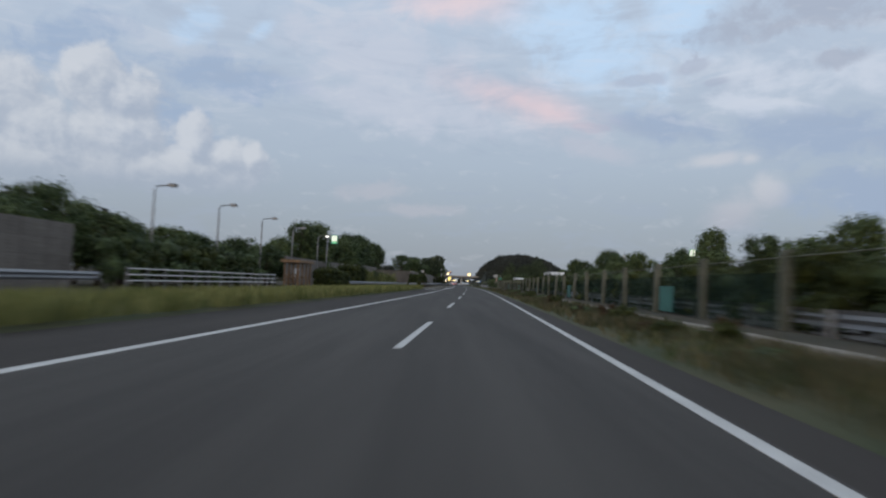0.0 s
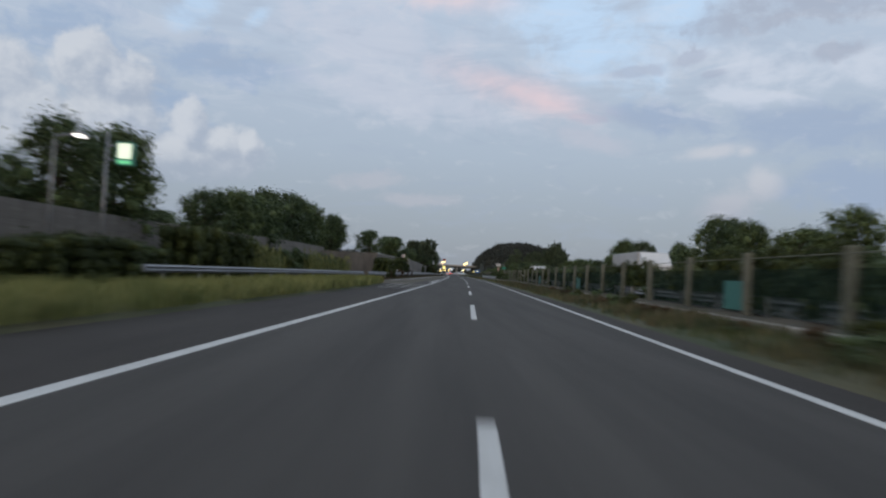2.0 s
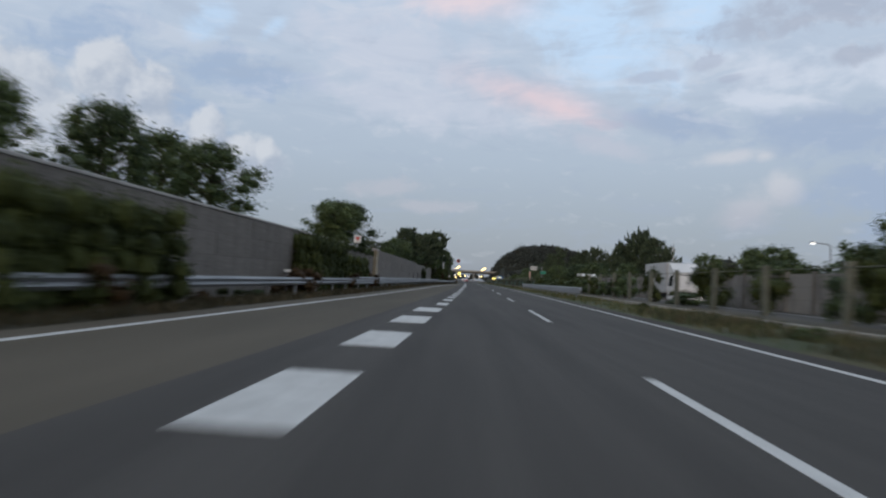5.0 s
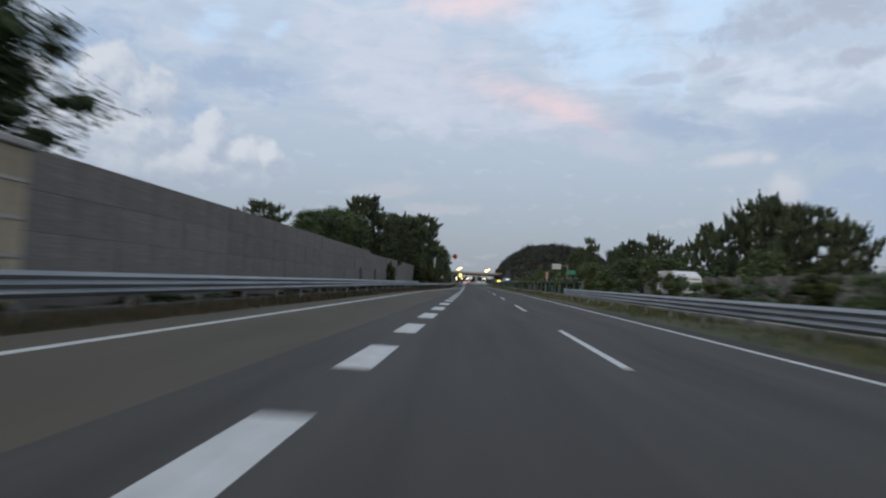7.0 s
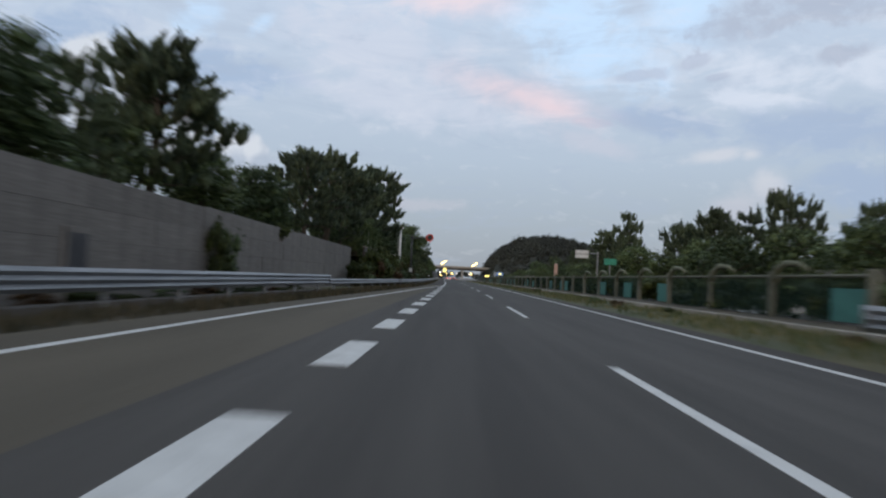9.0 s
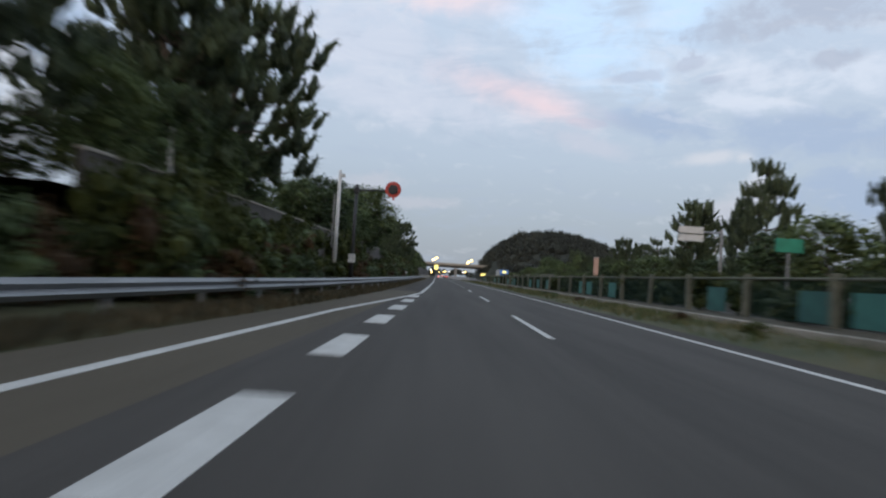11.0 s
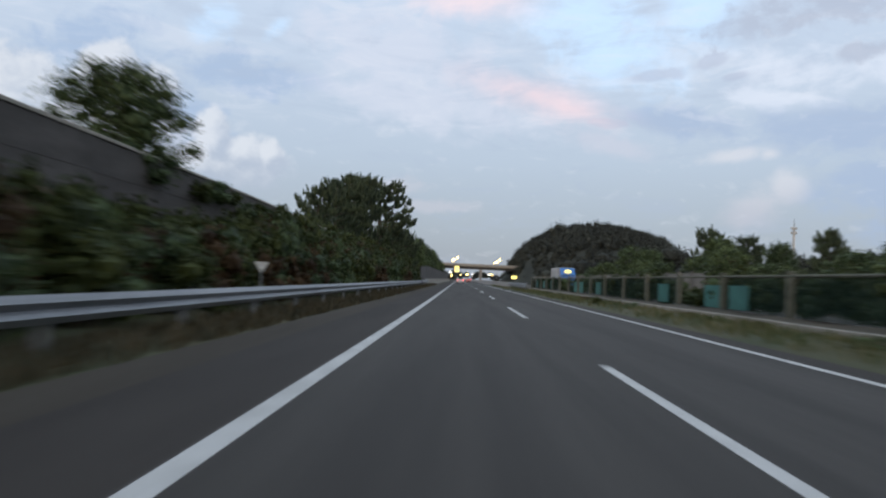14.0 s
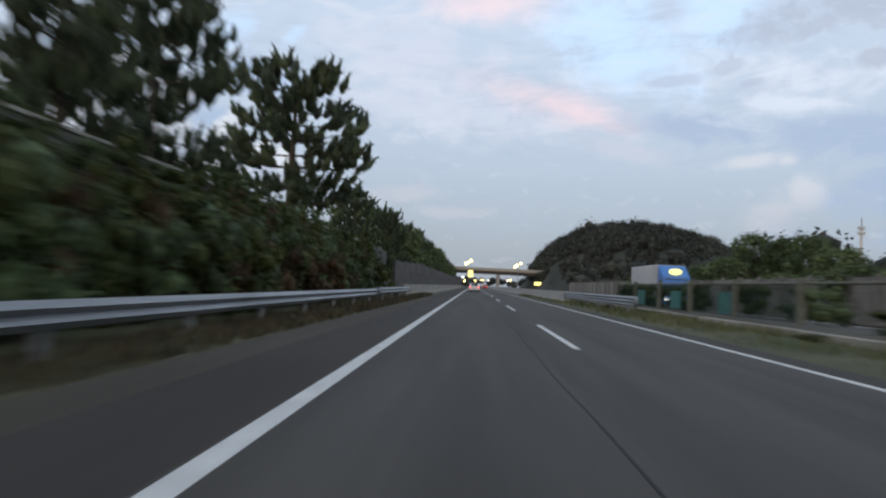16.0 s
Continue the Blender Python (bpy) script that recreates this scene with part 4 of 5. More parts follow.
PINE_TEXT = "dark green black pine with upright needle tufts"
LEAF_TEXT = "dense dark green broadleaf tree"
BANK_TOP = 2.7
bank = Shape().sheet([[(-12.25 if y < 261 else -11.25, y, BANK_TOP), (-18, y, BANK_TOP + 0.1 * math.sin(y * 0.2)), (-30, y, BANK_TOP), (-42, y, -0.1)] for y in (112, 130, 150, 170, 190, 210, 230, 250, 260.9, 261, 280, 300, 320, 340, 360, 380, 400, 434)])
for y in (112.0, 434.0):
    bank.add([(-12.25, y, -0.2), (-12.25, y, BANK_TOP), (-18, y, BANK_TOP + 0.1 * math.sin(y * 0.2)), (-30, y, BANK_TOP), (-42, y, -0.2)], [(0, 1, 2, 3, 4)])
return_wall = thing("wall_return", (0, 0, 0), "grey concrete return wall closing the embankment", "wall", kind="structure")
for r in range(4):
    for x in (-14.0, -15.9, -17.8, -19.7):
        part("panel", Shape().box(x, x + 1.88, 111.7, 111.9, r * 0.83 - 0.05, r * 0.83 + 0.775, 0.006), CONCRETE_WALL, return_wall)
setting("embankment", bank, TURF, "grassy embankment held up by the concrete wall", "embankment", smooth=True)
# x, y, top
LEFT_LEAFY = ((-26, 4, 6.3), (-25, 9, 6.2), (-26, 14, 5.6), (-27, 21, 5.2), (-24.5, 55, 5.9), (-22.5, 58.5, 8.4), (-21.3, 61.8, 8.7), (-22.6, 79.5, 7.1), (-21.6, 83, 7.6), (-22, 88, 7.7), (-22.6, 93, 8.0), (-23, 97, 8.6), (-24, 101, 9.7), (-24, 108, 10.4), (-24, 115, 10.5), (-24, 121.5, 10.5), (-24, 128, 9.2), (-23, 136, 10.0), (-24, 144, 10.2),
              (-16, 133, 7.5), (-16, 161.5, 7.9), (-16, 167, 8.4), (-16, 203, 5.6), (-16, 207, 6.6), (-16, 212, 7.4), (-16, 216, 7.7), (-15, 232, 6.9), (-14.8, 239, 7.2), (-14, 296.5, 7.6), (-12.8, 300.5, 8.5), (-12.8, 304, 6.4), (-11.9, 309, 7.2), (-11.6, 319, 10.2), (-13.2, 314, 8.9), (-11.6, 312.6, 8.3), (-13.0, 306, 6.4), (-12.3, 338, 7.0), (-11.9, 323.0, 8.2))
LEFT_PINES = ((-17.6, 197.5, 6.2), (-15.1, 219.5, 7.5), (-15.3, 226, 10.3), (-13.4, 247, 9.6), (-13.4, 254, 11.2), (-13.4, 262, 9.8), (-13.6, 271, 12.4), (-12.7, 278, 13.4), (-13.4, 370.5, 8.1), (-13.3, 376.3, 9.2), (-13.2, 383.5, 10.8), (-13.6, 389, 11.6), (-12.6, 404, 13.1), (-12.8, 426, 9.0))
RIGHT_LEAFY = ((24, 8, 6.2), (26, 26, 6.5), (26, 40, 8.2), (28, 56, 7.0), (25, 66, 6.9), (26, 74, 6.2), (26, 84, 7.4), (26, 88.5, 7.9), (26, 93, 8.6), (30, 103, 6.6), (30, 117, 7.2), (28, 131, 8.0), (28, 140, 8.7), (30, 149, 8.4), (24, 163.5, 5.6), (30, 387, 6.4), (30, 403, 8.0), (30, 433, 7.8), (30, 439, 7.9), (30, 445, 8.8))
RIGHT_PINES = ((27, 204, 7.7), (27, 208, 9.0), (27, 212, 9.8), (27, 216, 10.4), (27, 220.5, 11.7), (27, 227, 9.6), (27.5, 236, 10.2), (27, 246, 8.0), (27, 258, 10.3), (28, 267, 9.0), (27, 275, 10.4), (27, 283, 9.0), (28, 289.5, 10.2), (24, 301, 12.2), (25, 307, 10.2), (24.6, 318, 10.9), (26, 325.5, 6.8), (26, 335.5, 7.7), (26, 342.6, 7.5), (26, 350, 8.7), (30, 357, 6.6), (30, 365, 7.6), (30, 378, 7.0), (30, 394, 7.4), (30, 406, 9.3))
for rows, kinds, text, wide, group in ((LEFT_LEAFY, BROADS, LEAF_TEXT, 1.1, "trees behind the wall"), (LEFT_PINES, PINES, PINE_TEXT, 1.0, "trees behind the wall"),
                                       (RIGHT_LEAFY, BROADS, LEAF_TEXT, 1.0, "trees beyond the opposite road"), (RIGHT_PINES, PINES, PINE_TEXT, 0.9, "trees beyond the opposite road")):
    for k, (x, y, top) in enumerate(rows):
        foot = BANK_TOP if x < 0 and y > 112 else 0.0
        s = (top - foot) / (9.8 if kinds is BROADS else 10.2)
        broad = 1.2 if y == 318 else 0.8 if x > 0 and 296 < y < 322 else 1.35 if y == 404 else 0.98 if y > 365 else 1.3 if 265 < y < 285 else 1.0 if x < -20 else 1.5 if foot else 1.0
        plant(kinds, 2 if y == 318 else k, x, y, foot, s * wide * broad, s, text, group)
# lower growth that fills the rows
k = 0
for y in np.arange(-30, 120, 3.4):
    plant(LOW_BROADS, k, -23.5 - 1.2 * math.sin(k * 1.9), y, 0, 0.72, 0.46 + 0.03 * math.sin(k * 2.7), "low leafy tree behind the noise wall", "low trees behind the wall")
    k += 1
for y in np.arange(140, 434, 7.0):
    if 322 < y < 368 or y < 205:
        continue
    plant(LOW_BROADS, k, -15.2 - 0.8 * math.sin(k * 1.9), y, BANK_TOP, 0.55, 0.34 + 0.06 * math.sin(k * 2.7) if y > 205 else 0.12, "low leafy tree behind the wall", "low trees behind the wall")
    k += 1
for n, y in enumerate((264, 268.5, 273, 277.5, 304, 308, 311.5, 314.5, 317.5, 320.5)):  # leafy skirt hanging over the wall
    plant(BROADS, n, -12.1 + 0.25 * (n % 3), y, BANK_TOP - 0.2, 0.5, 0.42 + 0.04 * (n % 2), "low leafy tree hanging over the wall", "low trees behind the wall")
plant(BROADS, 1, -12.0, 321.0, BANK_TOP - 0.8, 0.66, 0.5, "low leafy tree hanging over the wall", "low trees behind the wall")
plant(BROADS, 3, -12.2, 324.8, BANK_TOP - 0.6, 0.5, 0.38, "low leafy tree hanging over the wall", "low trees behind the wall")
for y in np.arange(438, 670, 7.5):
    plant(LOW_BROADS if k % 3 else PINES, k, -13 - 3 * (k % 2), y, 0, 0.95, 0.95 + 0.2 * math.sin(k * 1.7), "dark leafy tree above the wall by the overpass", "trees by the overpass")
    k += 1
for y in np.arange(-40, 470, 6.0):
    if 176 < y < 205:
        continue
    plant(LOW_BROADS, k, 24.5 + 2.5 * math.sin(k * 1.3), y, 0, 0.95 if 220 < y < 340 else 0.72, (0.62 if 240 < y < 300 else 0.5 if y < 285 else 0.46) + 0.09 * math.sin(k * 2.1), "low leafy tree beyond the opposite noise wall", "low trees beyond the opposite road")
    k += 1

# shrubs
k = 0
BUSH_TEXT = "tangled roadside shrub with dark green leaves"
back_row = []
for y in np.arange(262, 414, 1.25):  # on the bank behind the guard rail
    d = 0.5 + 0.5 * math.sin(k * 2.399)
    bare = 309 < y < 320 or 281.5 < y < 294 or 265 < y < 269
    grown = along(((262, 1.0), (320, 0.62), (332, 0.72), (342, 0.9), (352, 1.0), (420, 1.04)), y)
    tall = (0.2 + 0.1 * d if y < 295 else 0.5 + 0.25 * d) if bare else (0.95 + 0.5 * d) * (1.0 if y < 309 else grown * 1.25)
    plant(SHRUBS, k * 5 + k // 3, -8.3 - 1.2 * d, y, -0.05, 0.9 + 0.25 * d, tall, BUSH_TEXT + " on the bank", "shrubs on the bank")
    if not bare:
        back_row.append((SHRUBS[(0, 1, 0, 3, 0, 2)[k % 6]], -9.9 - 0.5 * d, y + 0.6, 0.0, 1.3 + 0.2 * math.sin(k), (2.05 + 0.2 * math.sin(k * 0.37 + 1)) * grown if y > 308 else 1.9 + 0.3 * math.sin(k * 0.5)))
        back_row.append((SHRUBS[(k * 7 + 2) % 4], -9.2 - 0.5 * d, y + 0.2, 0.0, 1.0, (1.45 + 0.35 * math.sin(k * 0.71)) * (grown if y > 308 else 1.0)))
    k += 1
for n, y in enumerate(np.arange(340, 414, 1.1)):  # creepers over the wall top
    back_row.append((SHRUBS[(0, 1, 3)[n % 3]], -11.0 + 0.2 * math.sin(n * 1.7), y, 3.2 + 0.15 * math.sin(n), 0.7, (0.55 if y > 362 else 0.42) + 0.12 * math.sin(n * 2.3)))
back_row.append((SHRUBS[1], -11.0, 337.0, 3.25, 0.75, 0.62))
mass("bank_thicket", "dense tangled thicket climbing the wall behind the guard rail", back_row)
HEDGE_TEXT = "dense dark clipped hedge against the concrete wall"
for y in (111.5, 113.4, 115.3, 117.2):
    plant(HEDGES, int(y), -11.4, y, 0, 0.98, 1.35, HEDGE_TEXT, "wall hedges")
for y in (135.0, 136.5, 138.0, 139.5, 141, 142.4):
    plant(HEDGES, int(y), -11.6, y, 0, 0.8 + 0.05 * math.sin(y), 1.62 + 0.06 * math.sin(y * 2), HEDGE_TEXT, "wall hedges")
for y in (145.6, 147.2, 148.8, 150.4, 151.8):
    plant(HEDGES, int(y), -11.6, y, 0, 0.78, 1.2 + 0.05 * math.sin(y), HEDGE_TEXT, "wall hedges")
for y in (114, 131.5, 133.2, 144.0, 153, 155):
    plant(SHRUBS[2:3], k, -11.0, y, 0, 1.0, 0.8, "low rusty shrub at the foot of the wall", "shrubs along the wall")
    k += 1
for x, y, w, h in ((-13.0, 31.6, 0.8, 1.02), (-13.0, 33.1, 0.85, 1.06), (-13.0, 34.7, 0.85, 1.05), (-15.4, 45.6, 0.9, 0.8), (-15.4, 47.4, 1.0, 0.92), (-15.4, 49.2, 1.0, 0.96), (-15.4, 51.0, 1.0, 0.96), (-15.6, 55.4, 0.85, 0.74), (-16.3, 60.4, 1.15, 1.55), (-16.3, 62.4, 1.15, 1.56), (-16.3, 64.4, 1.15, 1.55), (-16.3, 66.4, 1.15, 1.52), (-16.3, 68.4, 1.15, 1.46), (-16.3, 70.4, 1.1, 1.34), (-16.3, 72.2, 1.0, 1.1)):
    plant(HEDGES, k, x, y, 0, w, h, "rounded clipped hedge bush beside the bus stop", "clipped bushes")
    k += 1
mass("wall_weeds", "low weeds at the foot of the wall", [(SHRUBS[n % 4], -11.35 - 0.2 * math.sin(n), y, -0.1, 0.55, 0.26 + 0.08 * math.sin(n * 1.9)) for n, y in enumerate(np.arange(98, 236, 2.3))])
for y in np.arange(255, 262, 1.6):
    plant(SHRUBS, k, -10.6, y, -0.1, 1.0, 1.35, "tangled shrub at the end of the wall", "shrubs along the wall")
    k += 1
mass("wall_top_vines", "creepers spilling over the top of the concrete wall", [(SHRUBS[(0, 3, 1)[n % 3]], -12.05 + 0.06 * math.sin(n * 2.2), y, 2.92 + 0.12 * math.sin(n * 1.3), 0.42, 0.24 + 0.06 * math.sin(n * 1.7)) for n, y in enumerate(np.arange(147.5, 161.5, 0.55))])
copies = ((-11.95, 235.2, 2.7, 0.5, 0.45),)
for x, y, z, w, h in copies:
    plant(SHRUBS, k, x, y, z, w, h, "vine tuft hanging over the top of the wall", "shrubs along the wall")
for y in (224.5, 225.6, 259, 261, 263):
    plant(SHRUBS, k, -11.6, y, 0, 0.65, 1.6 if y < 250 else 1.1, "vine mass hanging on the concrete wall", "shrubs along the wall")
    k += 1
for y in (*np.arange(52, 59, 2.3), *np.arange(74, 112, 2.0)):  # hedge row before the noise wall
    tall = (0.9 if y < 74 else 1.35) + 0.3 * math.sin(k * 2.3)
    plant(SHRUBS[1:2] + SHRUBS[3:], k, -16.9 - (0.7 if tall < 1.4 else 0.3) * math.sin(k * 1.7), y, 0, 1.45, tall, "clipped dark hedge shrub before the noise wall", "hedge row")
    k += 1
for y in np.arange(5, 27, 2.0):
    plant(SHRUBS[1:2] + SHRUBS[3:], k, -18.2, y, 0, 1.5, 1.75 + 0.2 * math.sin(k * 2.3), "dark hedge shrub behind the bus stop fence", "hedge row")
    k += 1
hedge_row, weeds = [], []
for y in np.arange(-38, 416, 1.25):  # hedge and creepers along the median fence
    if 146 < y < 212:
        continue
    if 119 < y < 147 and abs((y - 132.2 + 2.75) % 5.5 - 2.75) > 0.8 or 373 < y < 410 and abs((y - 395.6 + 2.9) % 5.8 - 2.9) > 0.8:
        continue  # single bushes with the fence bare between them
    gap = math.sin(y * 0.21) + math.sin(y * 0.53 + 1) < -1.1
    tall = ((0.6 if gap else 1.12) + 0.14 * math.sin(k * 2.2)) * (1.0 if y < 200 else 0.82)
    hedge_row.append(((SHRUBS[0], SHRUBS[1], SHRUBS[3])[k % 3], 9.15 + 0.25 * (k % 3), y, 0.28, 1.0 + 0.2 * math.sin(k * 1.3), tall))
    if k % 5 == 0:
        weeds.append((SHRUBS[k % 3], 6.3 - 0.6 * math.sin(k), y, 0.05, 0.4, 0.2 + 0.06 * math.sin(k)))
    k += 1
mass("median_hedge", "uneven leafy hedge and creepers behind the median fence", hedge_row)
for n in range(64):  # taller weeds along the first stretch
    y = -36 + 1.75 * n + 0.6 * math.sin(n * 2.6)
    if math.sin(n * 0.8) + math.sin(n * 2.1) > -0.7:
        weeds.append((SHRUBS[(0, 2, 3, 2, 1)[n % 5]], 6.3 + 0.5 * math.sin(n * 1.9), y, 0.02, 0.5 + 0.15 * math.sin(n), 0.3 + 0.12 * math.sin(n * 1.3)))
mass("median_weeds", "low tufts of weeds on the median turf", weeds)
for y in (148.5, 151.0, 155.3, 160.4, 163, 165.6, 168.4, 172, 176.5, 180, 184, 188, 200, 203, 207):
    plant(SHRUBS[:2], k, 8.6, y, 0.3, 1.05, 0.98 + 0.15 * math.sin(k), "leafy bush behind the median guard rail", "median bushes")
    k += 1
for ob in (*BROADS, *LOW_BROADS, *PINES, *SHRUBS, *HEDGES):  # the patterns themselves are not part of the place
    for o in (*ob.children_recursive, ob):
        bpy.data.objects.remove(o)



def reed_clump(x, y, high, seed):
    """Arching reed blades and a few pale plumes from one root."""
    g = np.random.default_rng(seed)
    root = thing("reed_clump", (x, y, 0), "tall pale yellow-green reeds behind the guard rail", "reeds", "reed clumps")
    leaves = Shape()
    for _ in range(170):
        a, ln, arch = g.uniform(0, 6.283), high * g.uniform(0.5, 0.95), g.uniform(0.1, 0.4)
        o = Vector((g.normal(scale=0.3), g.normal(scale=0.5), -0.05))
        out, side = Vector((math.cos(a), math.sin(a), 0)), Vector((-math.sin(a), math.cos(a), 0)) * 0.022
        pts = [o + out * arch * ln * f * f + Vector((0, 0, ln * (f - 0.25 * arch * f * f))) for f in (0, 0.4, 0.75, 1.0)]
        leaves.add([pts[0] - side, pts[0] + side, pts[1] - side, pts[1] + side, pts[2] - side * 0.7, pts[2] + side * 0.7, pts[3]], [(0, 1, 3, 2), (2, 3, 5, 4), (4, 5, 6)])
    for _ in range(9):
        o, top = Vector((g.normal(scale=0.3), g.normal(scale=0.5), 0.0)), high * g.uniform(0.85, 1.08)
        tip = o + Vector((g.normal(scale=0.2), g.normal(scale=0.2), top))
        plume = Shape()
        plume.tube([o, o.lerp(tip, 0.75), o.lerp(tip, 0.86), tip], [0.012, 0.012, 0.06, 0.01], 5)
        part("plume", plume, BLADE_DRY, root, "straw-coloured plume")
    part("foliage", leaves, BLADE_DRY, root)


for n, (x, y, h) in enumerate(((-15.2, 70.5, 2.3), (-15.2, 72.6, 2.5), (-15.0, 75.2, 2.5), (-15.1, 87.0, 2.7), (-15.0, 91.5, 2.4), (-14.8, 96.5, 2.6), (-14.8, 103.0, 2.6))):
    reed_clump(x, y, h, 300 + n)

# wooded hill and far woods


def hill_height(x, y):
    e = ((x - 68) / (44 if x < 68 else 58)) ** 2 + ((y - 700) / 105) ** 2
    return 31.6 * max(0.0, 1 - e) ** 0.55


hill_rows = []
for j in range(25):
    row = []
    for i in range(25):
        x, y = 20 + 130 * i / 24, 590 + 230 * j / 24
        row.append((x, y, hill_height(x, y) - 0.3))
    hill_rows.append(row)
setting("hill", Shape().sheet(hill_rows), FAR_LEAF_HAZED, "steep wooded hill beside the overpass", "hill", smooth=True)
g = np.random.default_rng(77)
cs, rs = [], []
for _ in range(2300):
    x, y = g.uniform(20, 150), g.uniform(590, 735)
    if hill_height(x, y) > 0.5:
        r = g.uniform(1.3, 3.0)
        cs.append((x, y, hill_height(x, y) + r * g.uniform(0.1, 0.7) + (1.4 if g.uniform() < 0.06 else 0))), rs.append(r)
for q in ((47, 662, 30.0, 4.0), (44, 660, 28.0, 3.6), (50, 664, 29, 3.4), (54, 670, 28.5, 4.0), (46, 668, 24.5, 4.2), (41, 668, 21, 4.2), (38, 668, 16, 4.0)):
    cs.append(q[:3]), rs.append(q[3])
wood = Shape()
for c, r in zip(cs, rs):
    wood.add(*lump(c, r * 0.62, g, 0.95))
wood.add(*cards(cs, rs, 95, 0.42, 78, 0.95))
tagged(new("hill_woods", wood.mesh("hill_woods", FAR_LEAF_HAZED)), "dark dense wood covering the hill", "wood", "", "stuff")
cs, rs = [], []
for _ in range(700):
    y = g.uniform(440, 800)
    x = g.uniform(31, 130) if y < 620 else g.uniform(90, 220)
    r = g.uniform(2.0, 3.6)
    cs.append((x, y, g.uniform(2, 8.0) + (x - 30) * 0.03)), rs.append(r)
for _ in range(260):
    y = g.uniform(-60, 440)
    r = g.uniform(1.8, 3.0)
    cs.append((g.uniform(36, 60), y, g.uniform(2, 5.5))), rs.append(r)
for _ in range(420):
    y = g.uniform(-60, 690)
    r = g.uniform(1.8, 3.2)
    cs.append((g.uniform(-58, -33), y, g.uniform(2, 6.0 if y < 130 else 8.2))), rs.append(r)
for _ in range(260):
    cs.append((g.uniform(-150, 150), g.uniform(1000, 1100), g.uniform(2, 8))), rs.append(g.uniform(3, 5))
wood = Shape()
for c, r in zip(cs, rs):
    wood.add(*lump(c, r, g))
wood.add(*cards(cs, rs, 75, 0.45, 79))
tagged(new("far_woods", wood.mesh("far_woods", FAR_LEAF_HAZED)), "dark mixed woods behind the roadside trees", "wood", "", "stuff")

# ---- overpass and far lights ----
bridge = thing("overpass", (0, 678, 0), "long concrete road overpass crossing the expressway", "bridge")
part("deck", Shape().box(-60, 62, -4.5, 4.5, 7.9, 8.5, 0.05), CONCRETE_OLD, bridge)
for y in (-3.2, 0, 3.2):
    part("girder", Shape().box(-58, 60, y - 0.35, y + 0.35, 6.6, 7.9, 0.03), STEEL_DARK, bridge, "dark steel girder")
for y in (-4.4, 4.2):
    part("parapet", Shape().box(-60, 62, y, y + 0.25, 8.5, 9.4, 0.03), CONCRETE, bridge)
for x in (-16, 9, 30):
    part("pier", Shape().box(x - 0.7, x + 0.7, -2.8, 2.8, -0.1, 6.6, 0.1), CONCRETE, bridge)
part("abutment", Shape().box(-64, -24, -6, 6, -0.1, 8.4, 0.1), CONCRETE_OLD, bridge)
part("abutment", Shape().box(34, 66, -6, 6, -0.1, 8.4, 0.1), CONCRETE_OLD, bridge)


def street_lamp(x, y, h, arm, glow, label, head=0.5, group="street lamps"):
    root = thing("street_lamp", (x, y, 0), label, "lamp", group)
    part("pole", Shape().tube([(0, 0, -0.1), (0, 0, h * 0.6), (0, 0, h - 0.25), (arm * 0.12, 0, h - 0.05), (arm * 0.4, 0, h)], [0.075, 0.065, 0.055, 0.05, 0.045], 10), STEEL, root, smooth=True)
    part("arm", Shape().tube([(arm * 0.4, 0, h), (arm, 0, h + 0.05)], [0.05, 0.04], 8), STEEL, root)
    lamp = part("head", Shape().box(-head, head, -0.16, 0.16, 0, 0.16, 0.04), STEEL, root, at=(arm + head * 0.5 * (1 if arm > 0 else -1), 0, h + 0.0))
    part("lens", Shape().box(-head * 0.85, head * 0.85, -0.165, 0.13, -0.07, 0.03, 0.02), glow, lamp, "lit white lamp lens" if glow is GLOW_WHITE else "")
    return root


street_lamp(-18.5, 51.9, 6.25, 1.0, GLOW_WHITE, "lit street lamp on a grey pole before the trees", 0.24)
street_lamp(-18.5, 40.2, 6.25, 1.0, STEEL, "tall unlit grey street lamp before the noise wall", 0.24)
street_lamp(-18.5, 29.7, 6.25, 1.0, STEEL, "tall unlit grey street lamp behind the shelter", 0.24)
street_lamp(-18.5, 19.3, 6.25, 1.0, STEEL, "tall unlit grey street lamp behind the hedge", 0.24)
light_box = thing("light_box", (-18.0, 52.4, 0), "small lit white box on a short post", "lamp")
part("post", Shape().tube([(0, 0, -0.1), (0, 0, 1.25)], [0.05, 0.05], 8), STEEL, light_box)
part("panel", Shape().box(-0.17, 0.17, -0.12, 0.12, 1.25, 1.65, 0.02), GLOW_SIGN, light_box, "glowing white panel")
street_lamp(-18.5, 9.0, 6.25, 1.0, STEEL, "tall unlit grey street lamp beside the noise wall", 0.24)
for k in range(5):
    street_lamp(33 - 0.4 * k, 60 + 26 * k, 6.4, -1.6, GLOW_WHITE, "distant lit lamp among trees beyond the road", 0.17, "lamps among the trees")


